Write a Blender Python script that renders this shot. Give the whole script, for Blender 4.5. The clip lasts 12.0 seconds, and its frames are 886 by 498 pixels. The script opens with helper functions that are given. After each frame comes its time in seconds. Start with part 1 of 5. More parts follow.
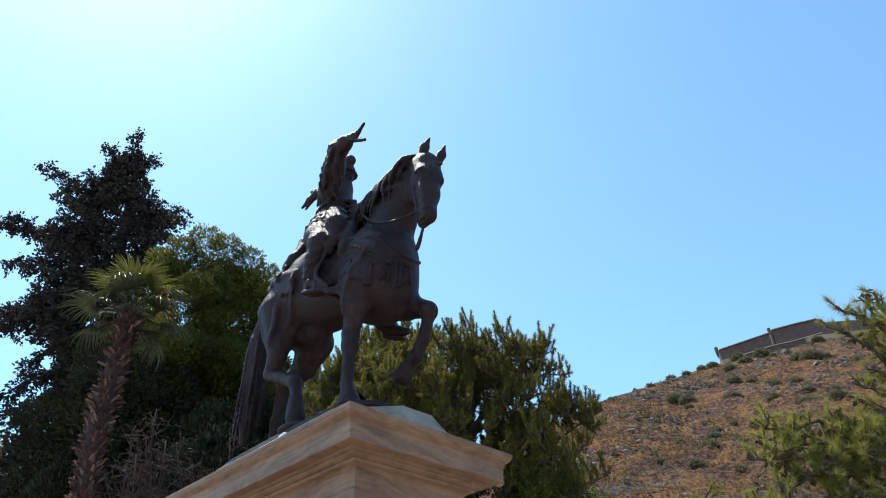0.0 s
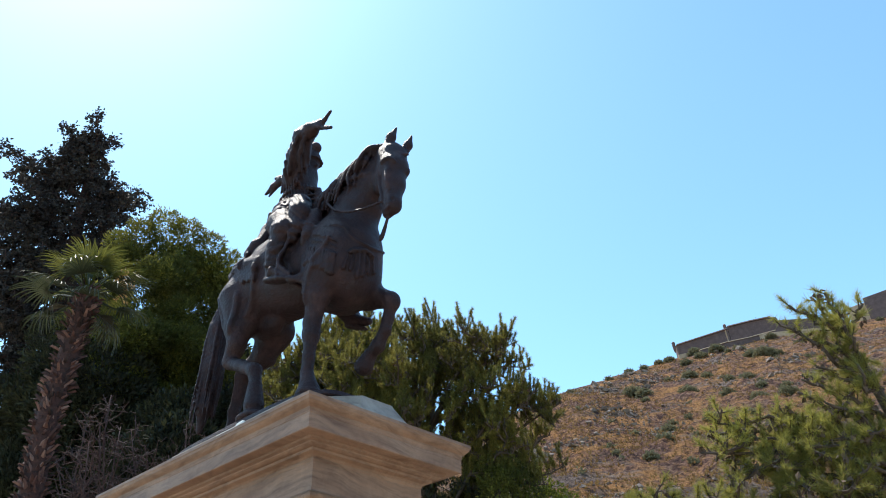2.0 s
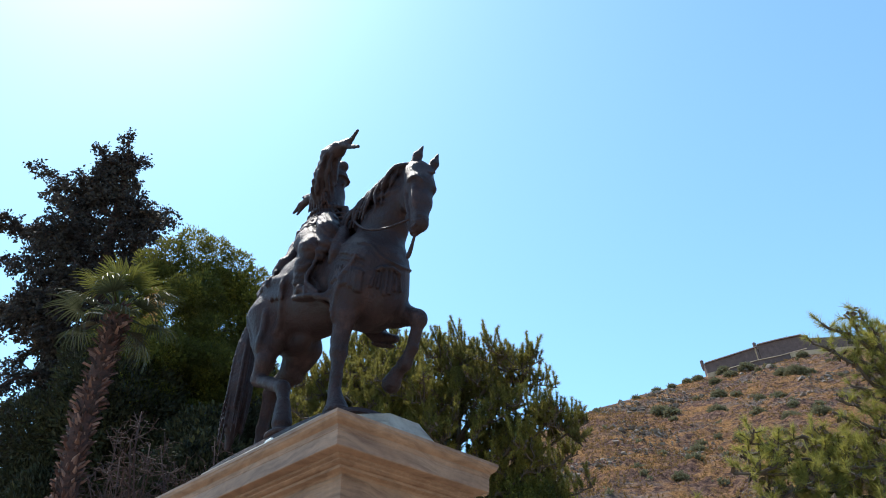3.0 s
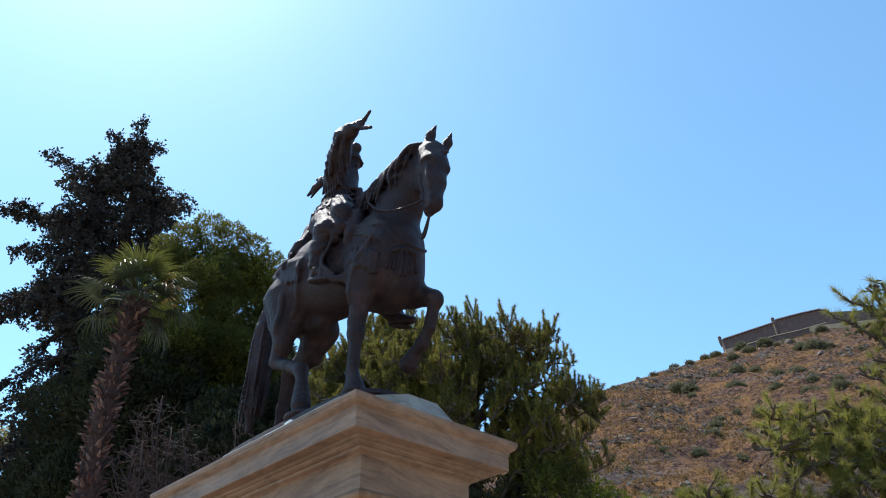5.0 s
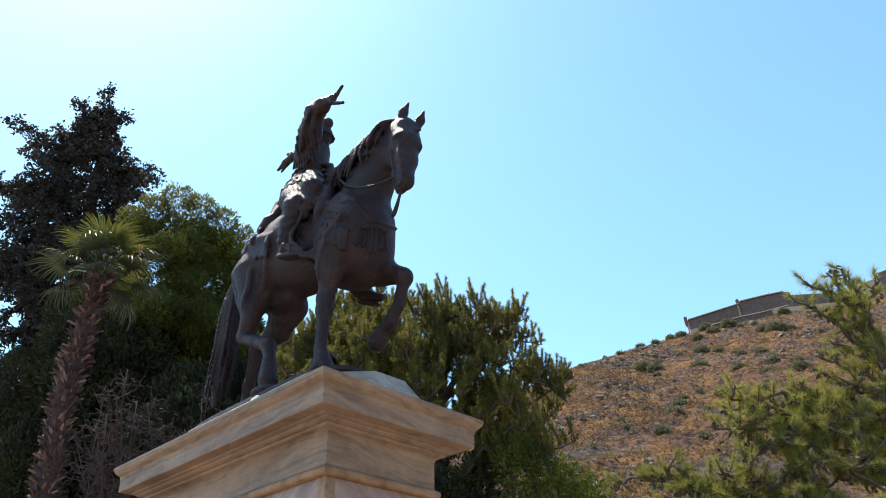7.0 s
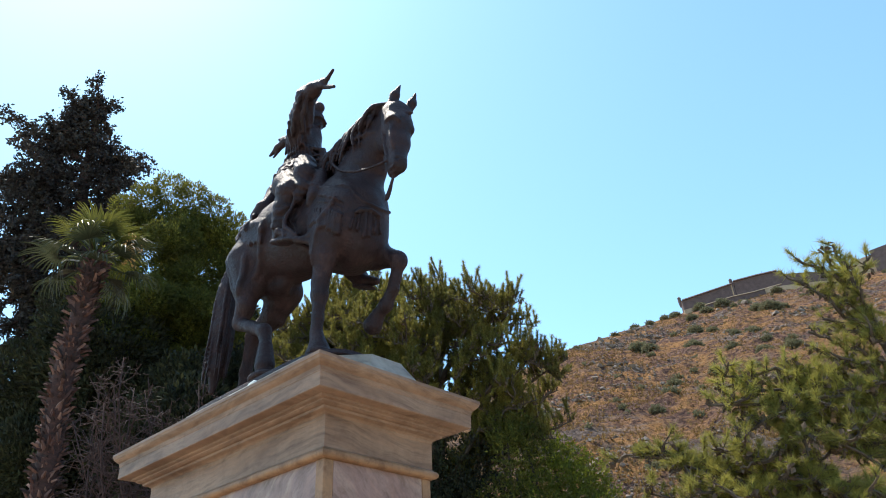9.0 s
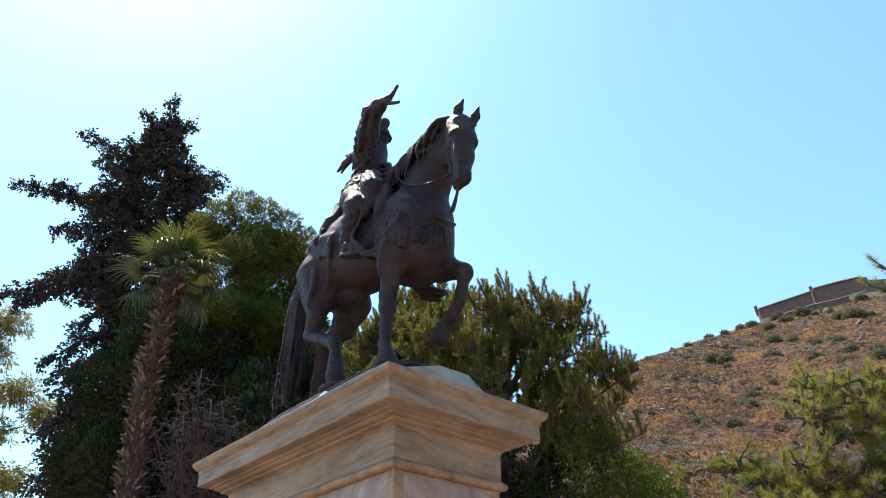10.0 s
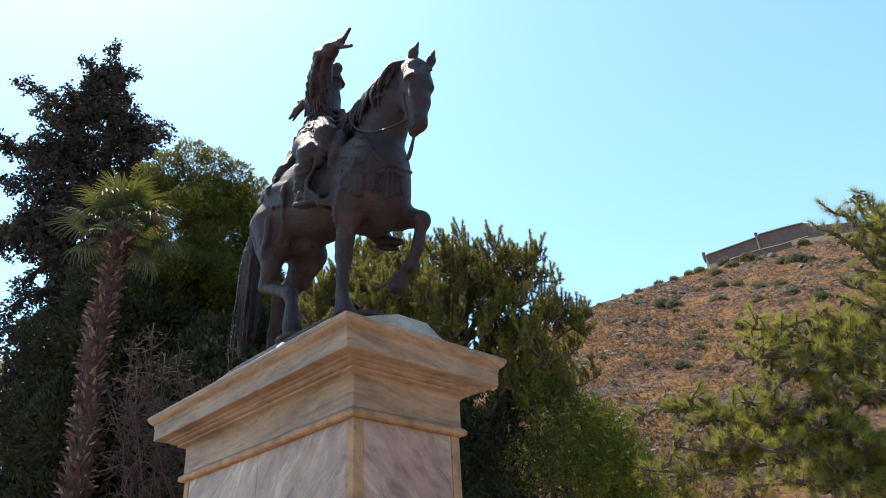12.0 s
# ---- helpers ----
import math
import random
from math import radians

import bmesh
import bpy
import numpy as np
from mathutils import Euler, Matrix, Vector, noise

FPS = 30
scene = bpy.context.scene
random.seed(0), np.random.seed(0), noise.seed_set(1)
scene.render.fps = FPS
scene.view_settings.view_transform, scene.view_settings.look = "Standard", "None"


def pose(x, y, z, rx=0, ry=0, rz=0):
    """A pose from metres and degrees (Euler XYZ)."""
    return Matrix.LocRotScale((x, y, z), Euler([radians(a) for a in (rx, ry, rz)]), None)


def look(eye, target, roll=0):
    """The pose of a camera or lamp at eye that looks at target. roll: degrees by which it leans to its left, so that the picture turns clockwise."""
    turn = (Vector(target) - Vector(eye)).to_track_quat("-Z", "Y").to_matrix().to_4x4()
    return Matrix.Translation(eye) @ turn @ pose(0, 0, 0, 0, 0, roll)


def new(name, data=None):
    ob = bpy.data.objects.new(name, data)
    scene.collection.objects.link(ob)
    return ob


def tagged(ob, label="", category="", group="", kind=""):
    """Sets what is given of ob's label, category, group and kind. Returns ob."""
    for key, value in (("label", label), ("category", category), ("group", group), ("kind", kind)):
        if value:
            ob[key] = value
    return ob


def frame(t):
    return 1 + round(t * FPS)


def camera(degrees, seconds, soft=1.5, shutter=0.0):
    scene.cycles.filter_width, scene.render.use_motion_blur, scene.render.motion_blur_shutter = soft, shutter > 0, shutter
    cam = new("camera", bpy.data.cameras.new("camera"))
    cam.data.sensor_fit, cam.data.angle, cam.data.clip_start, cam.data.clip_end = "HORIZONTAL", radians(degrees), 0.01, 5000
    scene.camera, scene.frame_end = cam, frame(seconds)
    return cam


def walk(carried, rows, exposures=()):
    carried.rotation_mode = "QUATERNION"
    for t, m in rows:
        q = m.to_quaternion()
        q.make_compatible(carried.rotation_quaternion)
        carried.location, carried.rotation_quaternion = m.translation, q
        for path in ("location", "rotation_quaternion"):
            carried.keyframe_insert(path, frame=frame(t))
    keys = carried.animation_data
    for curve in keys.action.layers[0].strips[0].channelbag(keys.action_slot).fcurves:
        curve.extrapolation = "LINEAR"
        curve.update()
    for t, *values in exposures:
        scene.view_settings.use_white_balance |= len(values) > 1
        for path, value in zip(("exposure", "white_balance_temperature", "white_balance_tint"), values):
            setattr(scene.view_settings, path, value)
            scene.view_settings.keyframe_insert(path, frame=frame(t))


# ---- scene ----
cam = camera(62.7, 12.0, soft=1.0)
PATH = [
    (0, (4.352, -3.16, 1.598), (3.19, -2.029, 2.769), -1.8),
    (0.5, (4.341, -3.146, 1.605), (3.19, -1.988, 2.76), -2.1),
    (1, (4.338, -3.145, 1.612), (3.212, -1.95, 2.753), -2.6),
    (1.5, (4.336, -3.151, 1.611), (3.226, -1.937, 2.749), -2.6),
    (2, (4.362, -3.162, 1.603), (3.257, -1.951, 2.75), -2.3),
    (2.5, (4.352, -3.181, 1.599), (3.248, -1.991, 2.768), -1.8),
    (3, (4.356, -3.19, 1.595), (3.224, -2.046, 2.782), -1.1),
    (4.8, (4.327, -3.171, 1.612), (3.154, -2.051, 2.781), -1.2),
    (5, (4.329, -3.168, 1.612), (3.145, -2.032, 2.757), -1.3),
    (5.5, (4.335, -3.161, 1.612), (3.143, -1.993, 2.715), -1.2),
    (6, (4.328, -3.147, 1.62), (3.142, -1.954, 2.702), -1.2),
    (6.5, (4.327, -3.148, 1.628), (3.156, -1.94, 2.708), -1.5),
    (7, (4.347, -3.165, 1.622), (3.192, -1.95, 2.712), -1.7),
    (9, (4.348, -3.167, 1.597), (3.188, -1.925, 2.651), -2.9),
    (9.5, (4.38, -3.191, 1.59), (3.196, -1.991, 2.667), -2.4),
    (10, (4.381, -3.191, 1.582), (3.109, -2.092, 2.666), -0.5),
    (10.5, (4.36, -3.182, 1.597), (3.069, -2.103, 2.677), -0.7),
    (11, (4.332, -3.155, 1.61), (3.087, -1.986, 2.651), -2.8),
    (11.5, (4.305, -3.154, 1.608), (3.052, -1.958, 2.608), -3.0),
    (12, (4.304, -3.15, 1.605), (3.06, -1.915, 2.569), -3.2),
]
walk(cam, [(t, look(eye, target, roll)) for t, eye, target, roll in PATH],
     [(0, 0.93, 6330, 10), (1.5, 1.16, 6470, 10), (2.5, 1.16, 6450, 10), (3.2, 1.05, 6300, 10), (4.8, 0.80, 6120, 10), (5.5, 1.04, 6380, 10), (6, 1.13, 6560, 10),
      (7, 1.2, 6600, 10), (9, 1.25, 6700, 10), (10.5, 1.25, 6700, 11), (11.5, 1.24, 6740, 12), (12, 1.33, 6920, 12)])

# ---- light ----
SUN = Vector((-0.447, -0.003, 0.895))
world = bpy.data.worlds.new("world")
scene.world = world
world.use_nodes = True
wt = world.node_tree
sky = wt.nodes.new("ShaderNodeTexSky")
sky.sky_type = "NISHITA"
sky.sun_disc = False
sky.sun_elevation = radians(63.5)
sky.sun_rotation = radians(-90.4)
sky.altitude = 10
sky.air_density = 1.0
sky.dust_density = 0.5
sky.ozone_density = 3.0
tint = wt.nodes.new("ShaderNodeMixRGB")
tint.blend_type = "MULTIPLY"
tint.inputs[0].default_value = 1.0
tint.inputs[2].default_value = (0.80, 1.0, 0.935, 1)
wt.links.new(sky.outputs[0], tint.inputs[1])
wt.links.new(tint.outputs[0], wt.nodes["Background"].inputs[0])
wt.nodes["Background"].inputs[1].default_value = 0.15
sun = new("sun", bpy.data.lights.new("sun", "SUN"))
sun.data.energy = 2.7
sun.data.angle = radians(0.53)
sun.data.color = (1.0, 0.95, 0.86)
sun.matrix_world = look(SUN * 60, (0, 0, 0))


# ---- materials ----
def material(name, rough=0.6, metal=0.0):
    m = bpy.data.materials.new(name)
    m.use_nodes = True
    b = m.node_tree.nodes["Principled BSDF"]
    b.inputs["Roughness"].default_value, b.inputs["Metallic"].default_value = rough, metal
    return m, m.node_tree, b


def node(nt, kind, ins=None, operation="", blend_type="", bands_direction=""):
    n = nt.nodes.new(kind)
    if operation:
        n.operation = operation
    if blend_type:
        n.blend_type = blend_type
    if bands_direction:
        n.bands_direction = bands_direction
    for k, v in (ins or {}).items():
        if isinstance(v, bpy.types.NodeSocket):
            nt.links.new(v, n.inputs[k])
        else:
            n.inputs[k].default_value = v
    return n


def place(nt, scale=(1, 1, 1)):
    tc = node(nt, "ShaderNodeTexCoord")
    return node(nt, "ShaderNodeMapping", {"Vector": tc.outputs["Object"], "Scale": scale}).outputs[0]


def noise_tex(nt, vec, scale, detail=6.0, rough=0.6, distort=0.0):
    return node(nt, "ShaderNodeTexNoise", {"Vector": vec, "Scale": scale, "Detail": detail, "Roughness": rough, "Distortion": distort}).outputs[0]


def ramp(nt, fac, stops):
    r = node(nt, "ShaderNodeValToRGB", {"Fac": fac})
    el = r.color_ramp.elements
    while len(el) < len(stops):
        el.new(0.5)
    for e, (p, c) in zip(el, stops):
        e.position, e.color = p, (*c, 1) if len(c) == 3 else c
    return r.outputs[0]


def mix(nt, fac, a, b, mode="MIX"):
    return node(nt, "ShaderNodeMixRGB", {0: fac, 1: a, 2: b}, blend_type=mode).outputs[0]


def bump(nt, bsdf, height, strength, dist):
    b = node(nt, "ShaderNodeBump", {"Height": height, "Strength": strength, "Distance": dist})
    nt.links.new(b.outputs[0], bsdf.inputs["Normal"])


def marble(name, light, mid, vein, rough, band, turn, amount):
    """Weathered marble: drawn-out bands, soft veins and stains."""
    m, nt, b = material(name, rough)
    v = place(nt)
    warp = node(nt, "ShaderNodeVectorMath", {0: node(nt, "ShaderNodeTexNoise", {"Vector": v, "Scale": 0.9, "Detail": 4.0}).outputs["Color"], 1: (0.55, 0.55, 0.35)}, operation="MULTIPLY").outputs[0]
    bent = node(nt, "ShaderNodeVectorMath", {0: v, 1: warp}, operation="ADD").outputs[0]
    turned = node(nt, "ShaderNodeMapping", {"Vector": bent, "Rotation": turn}).outputs[0]
    flow = node(nt, "ShaderNodeMapping", {"Vector": turned, "Scale": band}).outputs[0]
    layers = noise_tex(nt, flow, 1.0, 9, 0.62)
    ridge = node(nt, "ShaderNodeMath", {0: noise_tex(nt, flow, 0.55, 5, 0.5), 1: 0.5}, operation="SUBTRACT").outputs[0]
    ridge = node(nt, "ShaderNodeMath", {0: ridge}, operation="ABSOLUTE").outputs[0]
    fine = ramp(nt, ridge, [(0.0, (amount, amount, amount)), (0.028, (amount * 0.45,) * 3), (0.085, (0, 0, 0))])
    base = ramp(nt, layers, [(0.28, mid), (0.46, light), (0.58, light), (0.74, mid)])
    col = mix(nt, fine, base, (*vein, 1))
    strata = ramp(nt, noise_tex(nt, flow, 3.2, 9, 0.7), [(0.36, (0.46, 0.36, 0.30)), (0.49, (1.0, 1.0, 1.0)), (0.64, (1.35, 1.28, 1.18))])
    col = mix(nt, 0.6, col, strata, "MULTIPLY")
    cloud = ramp(nt, noise_tex(nt, v, 1.4, 5, 0.6), [(0.35, (0.72, 0.66, 0.62)), (0.65, (1.08, 1.05, 1.0))])
    col = mix(nt, 0.8, col, cloud, "MULTIPLY")
    dirt = ramp(nt, noise_tex(nt, v, 6.0, 9, 0.75), [(0.33, (0.6, 0.5, 0.42)), (0.55, (1, 1, 1))])
    col = mix(nt, 0.55, col, dirt, "MULTIPLY")
    nt.links.new(col, b.inputs["Base Color"])
    grain = noise_tex(nt, v, 60, 6, 0.7)
    bump(nt, b, mix(nt, 0.5, grain, layers), 0.25, 0.01)
    return m


def foliage(name, dark, light, glow, rough=0.5, through_amount=0.35):
    """Leaves: a tone for each leaf, with light coming through."""
    m, nt, b = material(name, rough)
    isl = node(nt, "ShaderNodeNewGeometry").outputs["Random Per Island"]
    big = noise_tex(nt, place(nt), 0.9, 3)
    part_tone = node(nt, "ShaderNodeMath", {0: isl, 1: 0.55, 2: 0.45}, operation="MULTIPLY_ADD").outputs[0]
    tone = node(nt, "ShaderNodeMath", {0: part_tone, 1: big}, operation="MULTIPLY").outputs[0]
    col = ramp(nt, tone, [(0.18, dark), (0.40, light), (0.62, glow)])
    nt.links.new(col, b.inputs["Base Color"])
    b.inputs["Specular IOR Level"].default_value = 0.16
    tr = node(nt, "ShaderNodeBsdfTranslucent", {"Color": mix(nt, 0.6, col, (*glow, 1))})
    mx = node(nt, "ShaderNodeMixShader", {0: through_amount, 1: b.outputs[0], 2: tr.outputs[0]})
    nt.links.new(mx.outputs[0], nt.nodes["Material Output"].inputs[0])
    return m


def bark(name, dark, light, scale=(6, 6, 1.5), rough=0.9):
    m, nt, b = material(name, rough)
    v = place(nt, scale)
    n = noise_tex(nt, v, 2.0, 8, 0.7)
    nt.links.new(ramp(nt, n, [(0.3, dark), (0.7, light)]), b.inputs["Base Color"])
    bump(nt, b, n, 0.8, 0.04)
    return m


def bronze_material():
    m, nt, b = material("bronze", 0.45, 0.35)
    v = place(nt)
    n = noise_tex(nt, v, 5, 8, 0.7)
    streak = noise_tex(nt, place(nt, (9, 9, 1.2)), 1.5, 5, 0.6)
    col = ramp(nt, n, [(0.3, (0.0125, 0.0062, 0.0080)), (0.55, (0.029, 0.0145, 0.0170)), (0.75, (0.075, 0.040, 0.039))])
    col = mix(nt, ramp(nt, streak, [(0.55, (0, 0, 0)), (0.75, (0.5, 0.5, 0.5))]), col, (0.050, 0.032, 0.032, 1))
    nt.links.new(col, b.inputs["Base Color"])
    nt.links.new(ramp(nt, n, [(0.3, (0.40, 0.40, 0.40)), (0.75, (0.66, 0.66, 0.66))]), b.inputs["Roughness"])
    b.inputs["Specular IOR Level"].default_value = 0.35
    bump(nt, b, mix(nt, 0.5, noise_tex(nt, v, 38, 6, 0.65), noise_tex(nt, v, 13, 6, 0.65)), 1.0, 0.035)
    return m


def hill_material():
    m, nt, b = material("dry_hillside", 0.95)
    v = place(nt)
    large = noise_tex(nt, v, 0.03, 5, 0.6)
    patch = noise_tex(nt, v, 0.13, 9, 0.72)
    fine = noise_tex(nt, v, 0.8, 9, 0.8)
    grit = noise_tex(nt, v, 2.6, 6, 0.8)
    # soil tones; the darkest stop also paints in shadow of small crevices
    soil = ramp(nt, fine, [(0.38, (0.040, 0.022, 0.021)), (0.50, (0.165, 0.086, 0.066)), (0.61, (0.38, 0.23, 0.17))])
    gold = ramp(nt, grit, [(0.36, (0.17, 0.085, 0.038)), (0.50, (0.43, 0.205, 0.074)), (0.64, (0.64, 0.35, 0.15))])
    rock = ramp(nt, fine, [(0.38, (0.042, 0.034, 0.034)), (0.50, (0.15, 0.118, 0.108)), (0.64, (0.36, 0.30, 0.27))])
    grassy = ramp(nt, mix(nt, 0.4, patch, fine), [(0.47, (0, 0, 0)), (0.57, (1, 1, 1))])
    col = mix(nt, grassy, soil, gold)
    strata = noise_tex(nt, node(nt, "ShaderNodeMapping", {"Vector": v, "Rotation": (0.0, 0.35, 0.5), "Scale": (0.05, 0.05, 0.22)}).outputs[0], 1.0, 8, 0.7)
    rocky = ramp(nt, mix(nt, 0.45, strata, large), [(0.505, (0, 0, 0)), (0.57, (0.8, 0.8, 0.8))])
    col = mix(nt, rocky, col, rock)
    scrub = ramp(nt, noise_tex(nt, v, 0.34, 7, 0.75), [(0.58, (0, 0, 0)), (0.66, (0.7, 0.7, 0.7))])
    col = mix(nt, scrub, col, (0.072, 0.066, 0.036, 1))
    nt.links.new(col, b.inputs["Base Color"])
    b.inputs["Specular IOR Level"].default_value = 0.1
    bump(nt, b, mix(nt, 0.6, patch, fine), 1.0, 3.5)
    return m


def masonry(name, dark, light, course):
    m, nt, b = material(name, 0.95)
    v = place(nt, (1, 1, 1))
    n = noise_tex(nt, v, 0.6, 8, 0.7)
    col = ramp(nt, n, [(0.3, dark), (0.7, light)])
    lay = node(nt, "ShaderNodeTexWave", {"Vector": place(nt, (0.02, 0.02, 1)), "Scale": course, "Distortion": 2.0, "Detail": 3.0}, bands_direction="Z").outputs["Fac"]
    col = mix(nt, 0.25, col, ramp(nt, lay, [(0.0, (0.5, 0.5, 0.5)), (0.3, (1, 1, 1))]), "MULTIPLY")
    nt.links.new(col, b.inputs["Base Color"])
    bump(nt, b, n, 0.6, 0.3)
    return m


def simple(name, c1, c2, scale, rough, relief=0.3):
    m, nt, b = material(name, rough)
    n = noise_tex(nt, place(nt), scale, 7, 0.65)
    nt.links.new(ramp(nt, n, [(0.3, c1), (0.7, c2)]), b.inputs["Base Color"])
    bump(nt, b, n, relief, 0.02)
    return m


M_CAP = marble("honey_marble", (0.270, 0.172, 0.122), (0.200, 0.112, 0.072), (0.12, 0.060, 0.034), 0.6, (0.6, 0.6, 7.0), (0.06, 0.05, 0.1), 0.5)
M_OCHRE = marble("ochre_marble", (0.30, 0.172, 0.098), (0.225, 0.118, 0.060), (0.15, 0.075, 0.04), 0.6, (2.5, 2.5, 2.5), (0.3, 0.2, 0.1), 0.3)
M_PANEL = marble("mauve_marble", (0.265, 0.166, 0.15), (0.150, 0.086, 0.084), (0.46, 0.34, 0.29), 0.5, (0.9, 0.9, 5.0), (0.75, 0.6, 0.2), 0.75)
M_PALE = marble("pale_marble", (0.36, 0.31, 0.27), (0.27, 0.225, 0.195), (0.2, 0.16, 0.13), 0.6, (1.5, 1.5, 3.0), (0.1, 0.1, 0), 0.4)
M_BRONZE = bronze_material()
M_HILL = hill_material()
M_ROCK = simple("limestone", (0.090, 0.062, 0.050), (0.30, 0.225, 0.18), 0.9, 0.95, 0.9)
# one fortress stone in two colours: shade painted into the first, sun into the second
M_SHADEWALL = masonry("shaded_masonry", (0.094, 0.058, 0.054), (0.165, 0.106, 0.096), 1.2)
M_SUNWALL = masonry("sunlit_masonry", (0.36, 0.24, 0.155), (0.52, 0.36, 0.24), 1.2)
M_GROUND = simple("gravel_ground", (0.30, 0.235, 0.165), (0.48, 0.385, 0.28), 5.0, 0.95, 0.5)
M_BARK = bark("grey_brown_bark", (0.032, 0.022, 0.016), (0.115, 0.08, 0.056))
M_TWIG = bark("reddish_twig", (0.03, 0.016, 0.014), (0.085, 0.045, 0.038))
M_BUSHTWIG = bark("dry_twig", (0.030, 0.016, 0.016), (0.080, 0.042, 0.040))
M_LIMB = bark("pale_limb", (0.12, 0.085, 0.06), (0.26, 0.19, 0.14))
M_PALMBARK = bark("palm_boot_fibre", (0.016, 0.007, 0.006), (0.085, 0.034, 0.026), (3, 3, 9))


def boot_material():
    """Dry leaf bases: a tone for each one, from dark fibre to pale split ends."""
    m, nt, b = material("palm_leaf_base", 0.85)
    one = node(nt, "ShaderNodeObjectInfo").outputs["Random"]
    isl = node(nt, "ShaderNodeNewGeometry").outputs["Random Per Island"]
    both = node(nt, "ShaderNodeMath", {0: node(nt, "ShaderNodeMath", {0: one, 1: isl}, operation="ADD").outputs[0], 1: 1.0}, operation="MODULO").outputs[0]
    n = noise_tex(nt, place(nt, (9, 9, 3)), 4.0, 6, 0.7)
    tone = mix(nt, 0.35, both, n)
    nt.links.new(ramp(nt, tone, [(0.3, (0.020, 0.008, 0.007)), (0.6, (0.088, 0.036, 0.029)), (0.8, (0.21, 0.118, 0.096))]), b.inputs["Base Color"])
    return m


M_BOOT = boot_material()
M_CYPRESS = foliage("cypress_sprays", (0.024, 0.020, 0.021), (0.046, 0.040, 0.036), (0.075, 0.064, 0.048), 0.6, 0.14)
M_CONE = simple("dry_cones", (0.05, 0.032, 0.022), (0.14, 0.09, 0.06), 9.0, 0.9)
M_ROUND = foliage("evergreen_sprays", (0.015, 0.019, 0.008), (0.080, 0.086, 0.020), (0.30, 0.28, 0.05), 0.55, 0.36)
M_PINE = foliage("pine_needles", (0.034, 0.034, 0.014), (0.145, 0.135, 0.036), (0.38, 0.32, 0.07), 0.5, 0.42)
M_NEARPINE = foliage("long_pine_needles", (0.054, 0.056, 0.020), (0.205, 0.195, 0.052), (0.50, 0.45, 0.10), 0.5, 0.44)
M_SHRUB = foliage("glossy_leaves", (0.026, 0.036, 0.016), (0.070, 0.086, 0.020), (0.42, 0.42, 0.04), 0.5, 0.42)
M_EUCA = foliage("eucalyptus_leaves", (0.10, 0.080, 0.030), (0.24, 0.19, 0.07), (0.42, 0.36, 0.08), 0.5, 0.45)
# dark leaf copy: deep garden shade is put into the colour itself
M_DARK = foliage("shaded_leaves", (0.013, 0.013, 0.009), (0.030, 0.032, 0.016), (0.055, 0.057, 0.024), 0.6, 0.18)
M_PALM = foliage("palm_fronds", (0.030, 0.040, 0.012), (0.064, 0.074, 0.018), (0.22, 0.21, 0.045), 0.34, 0.36)
M_OLDPALM = foliage("old_palm_fronds", (0.022, 0.028, 0.016), (0.046, 0.055, 0.030), (0.09, 0.10, 0.05), 0.4, 0.2)
M_DEADPALM = foliage("dry_fronds", (0.028, 0.026, 0.018), (0.060, 0.055, 0.036), (0.12, 0.105, 0.07), 0.6, 0.15)
M_FRUIT = simple("palm_fruit", (0.42, 0.22, 0.07), (0.62, 0.38, 0.15), 14.0, 0.8)


# ---- mesh helpers ----
def mesh_np(name, V, F, smooth=False):
    """A mesh from an array of places and an array of faces with equal corners."""
    V, F = np.asarray(V, np.float32), np.asarray(F, np.int32)
    me = bpy.data.meshes.new(name)
    k = F.shape[1]
    me.vertices.add(len(V))
    me.vertices.foreach_set("co", V.ravel())
    me.loops.add(F.size)
    me.loops.foreach_set("vertex_index", F.ravel())
    me.polygons.add(len(F))
    me.polygons.foreach_set("loop_start", np.arange(0, F.size, k, dtype=np.int32))
    me.polygons.foreach_set("loop_total", np.full(len(F), k, np.int32))
    me.polygons.foreach_set("use_smooth", np.full(len(F), smooth, bool))
    me.update(calc_edges=True)
    return me


def part(name, data, mat, parent=None, label="", kind=""):
    """One mesh object, from a mesh or a bmesh, under a thing or a part."""
    if isinstance(data, bmesh.types.BMesh):
        bm, data = data, bpy.data.meshes.new(name)
        bm.to_mesh(data)
        bm.free()
    ob = new(name, data)
    if not data.materials:
        data.materials.append(mat)
    ob.parent = parent
    return tagged(ob, label=label, kind=kind)


def thing(name, label, category, at=(0, 0, 0), group="", kind=""):
    ob = new(name)
    ob.location = at
    return tagged(ob, label, category, group, kind)


def unit(v):
    v = np.asarray(v, float)
    return v / np.maximum(np.linalg.norm(v, axis=-1, keepdims=True), 1e-9)


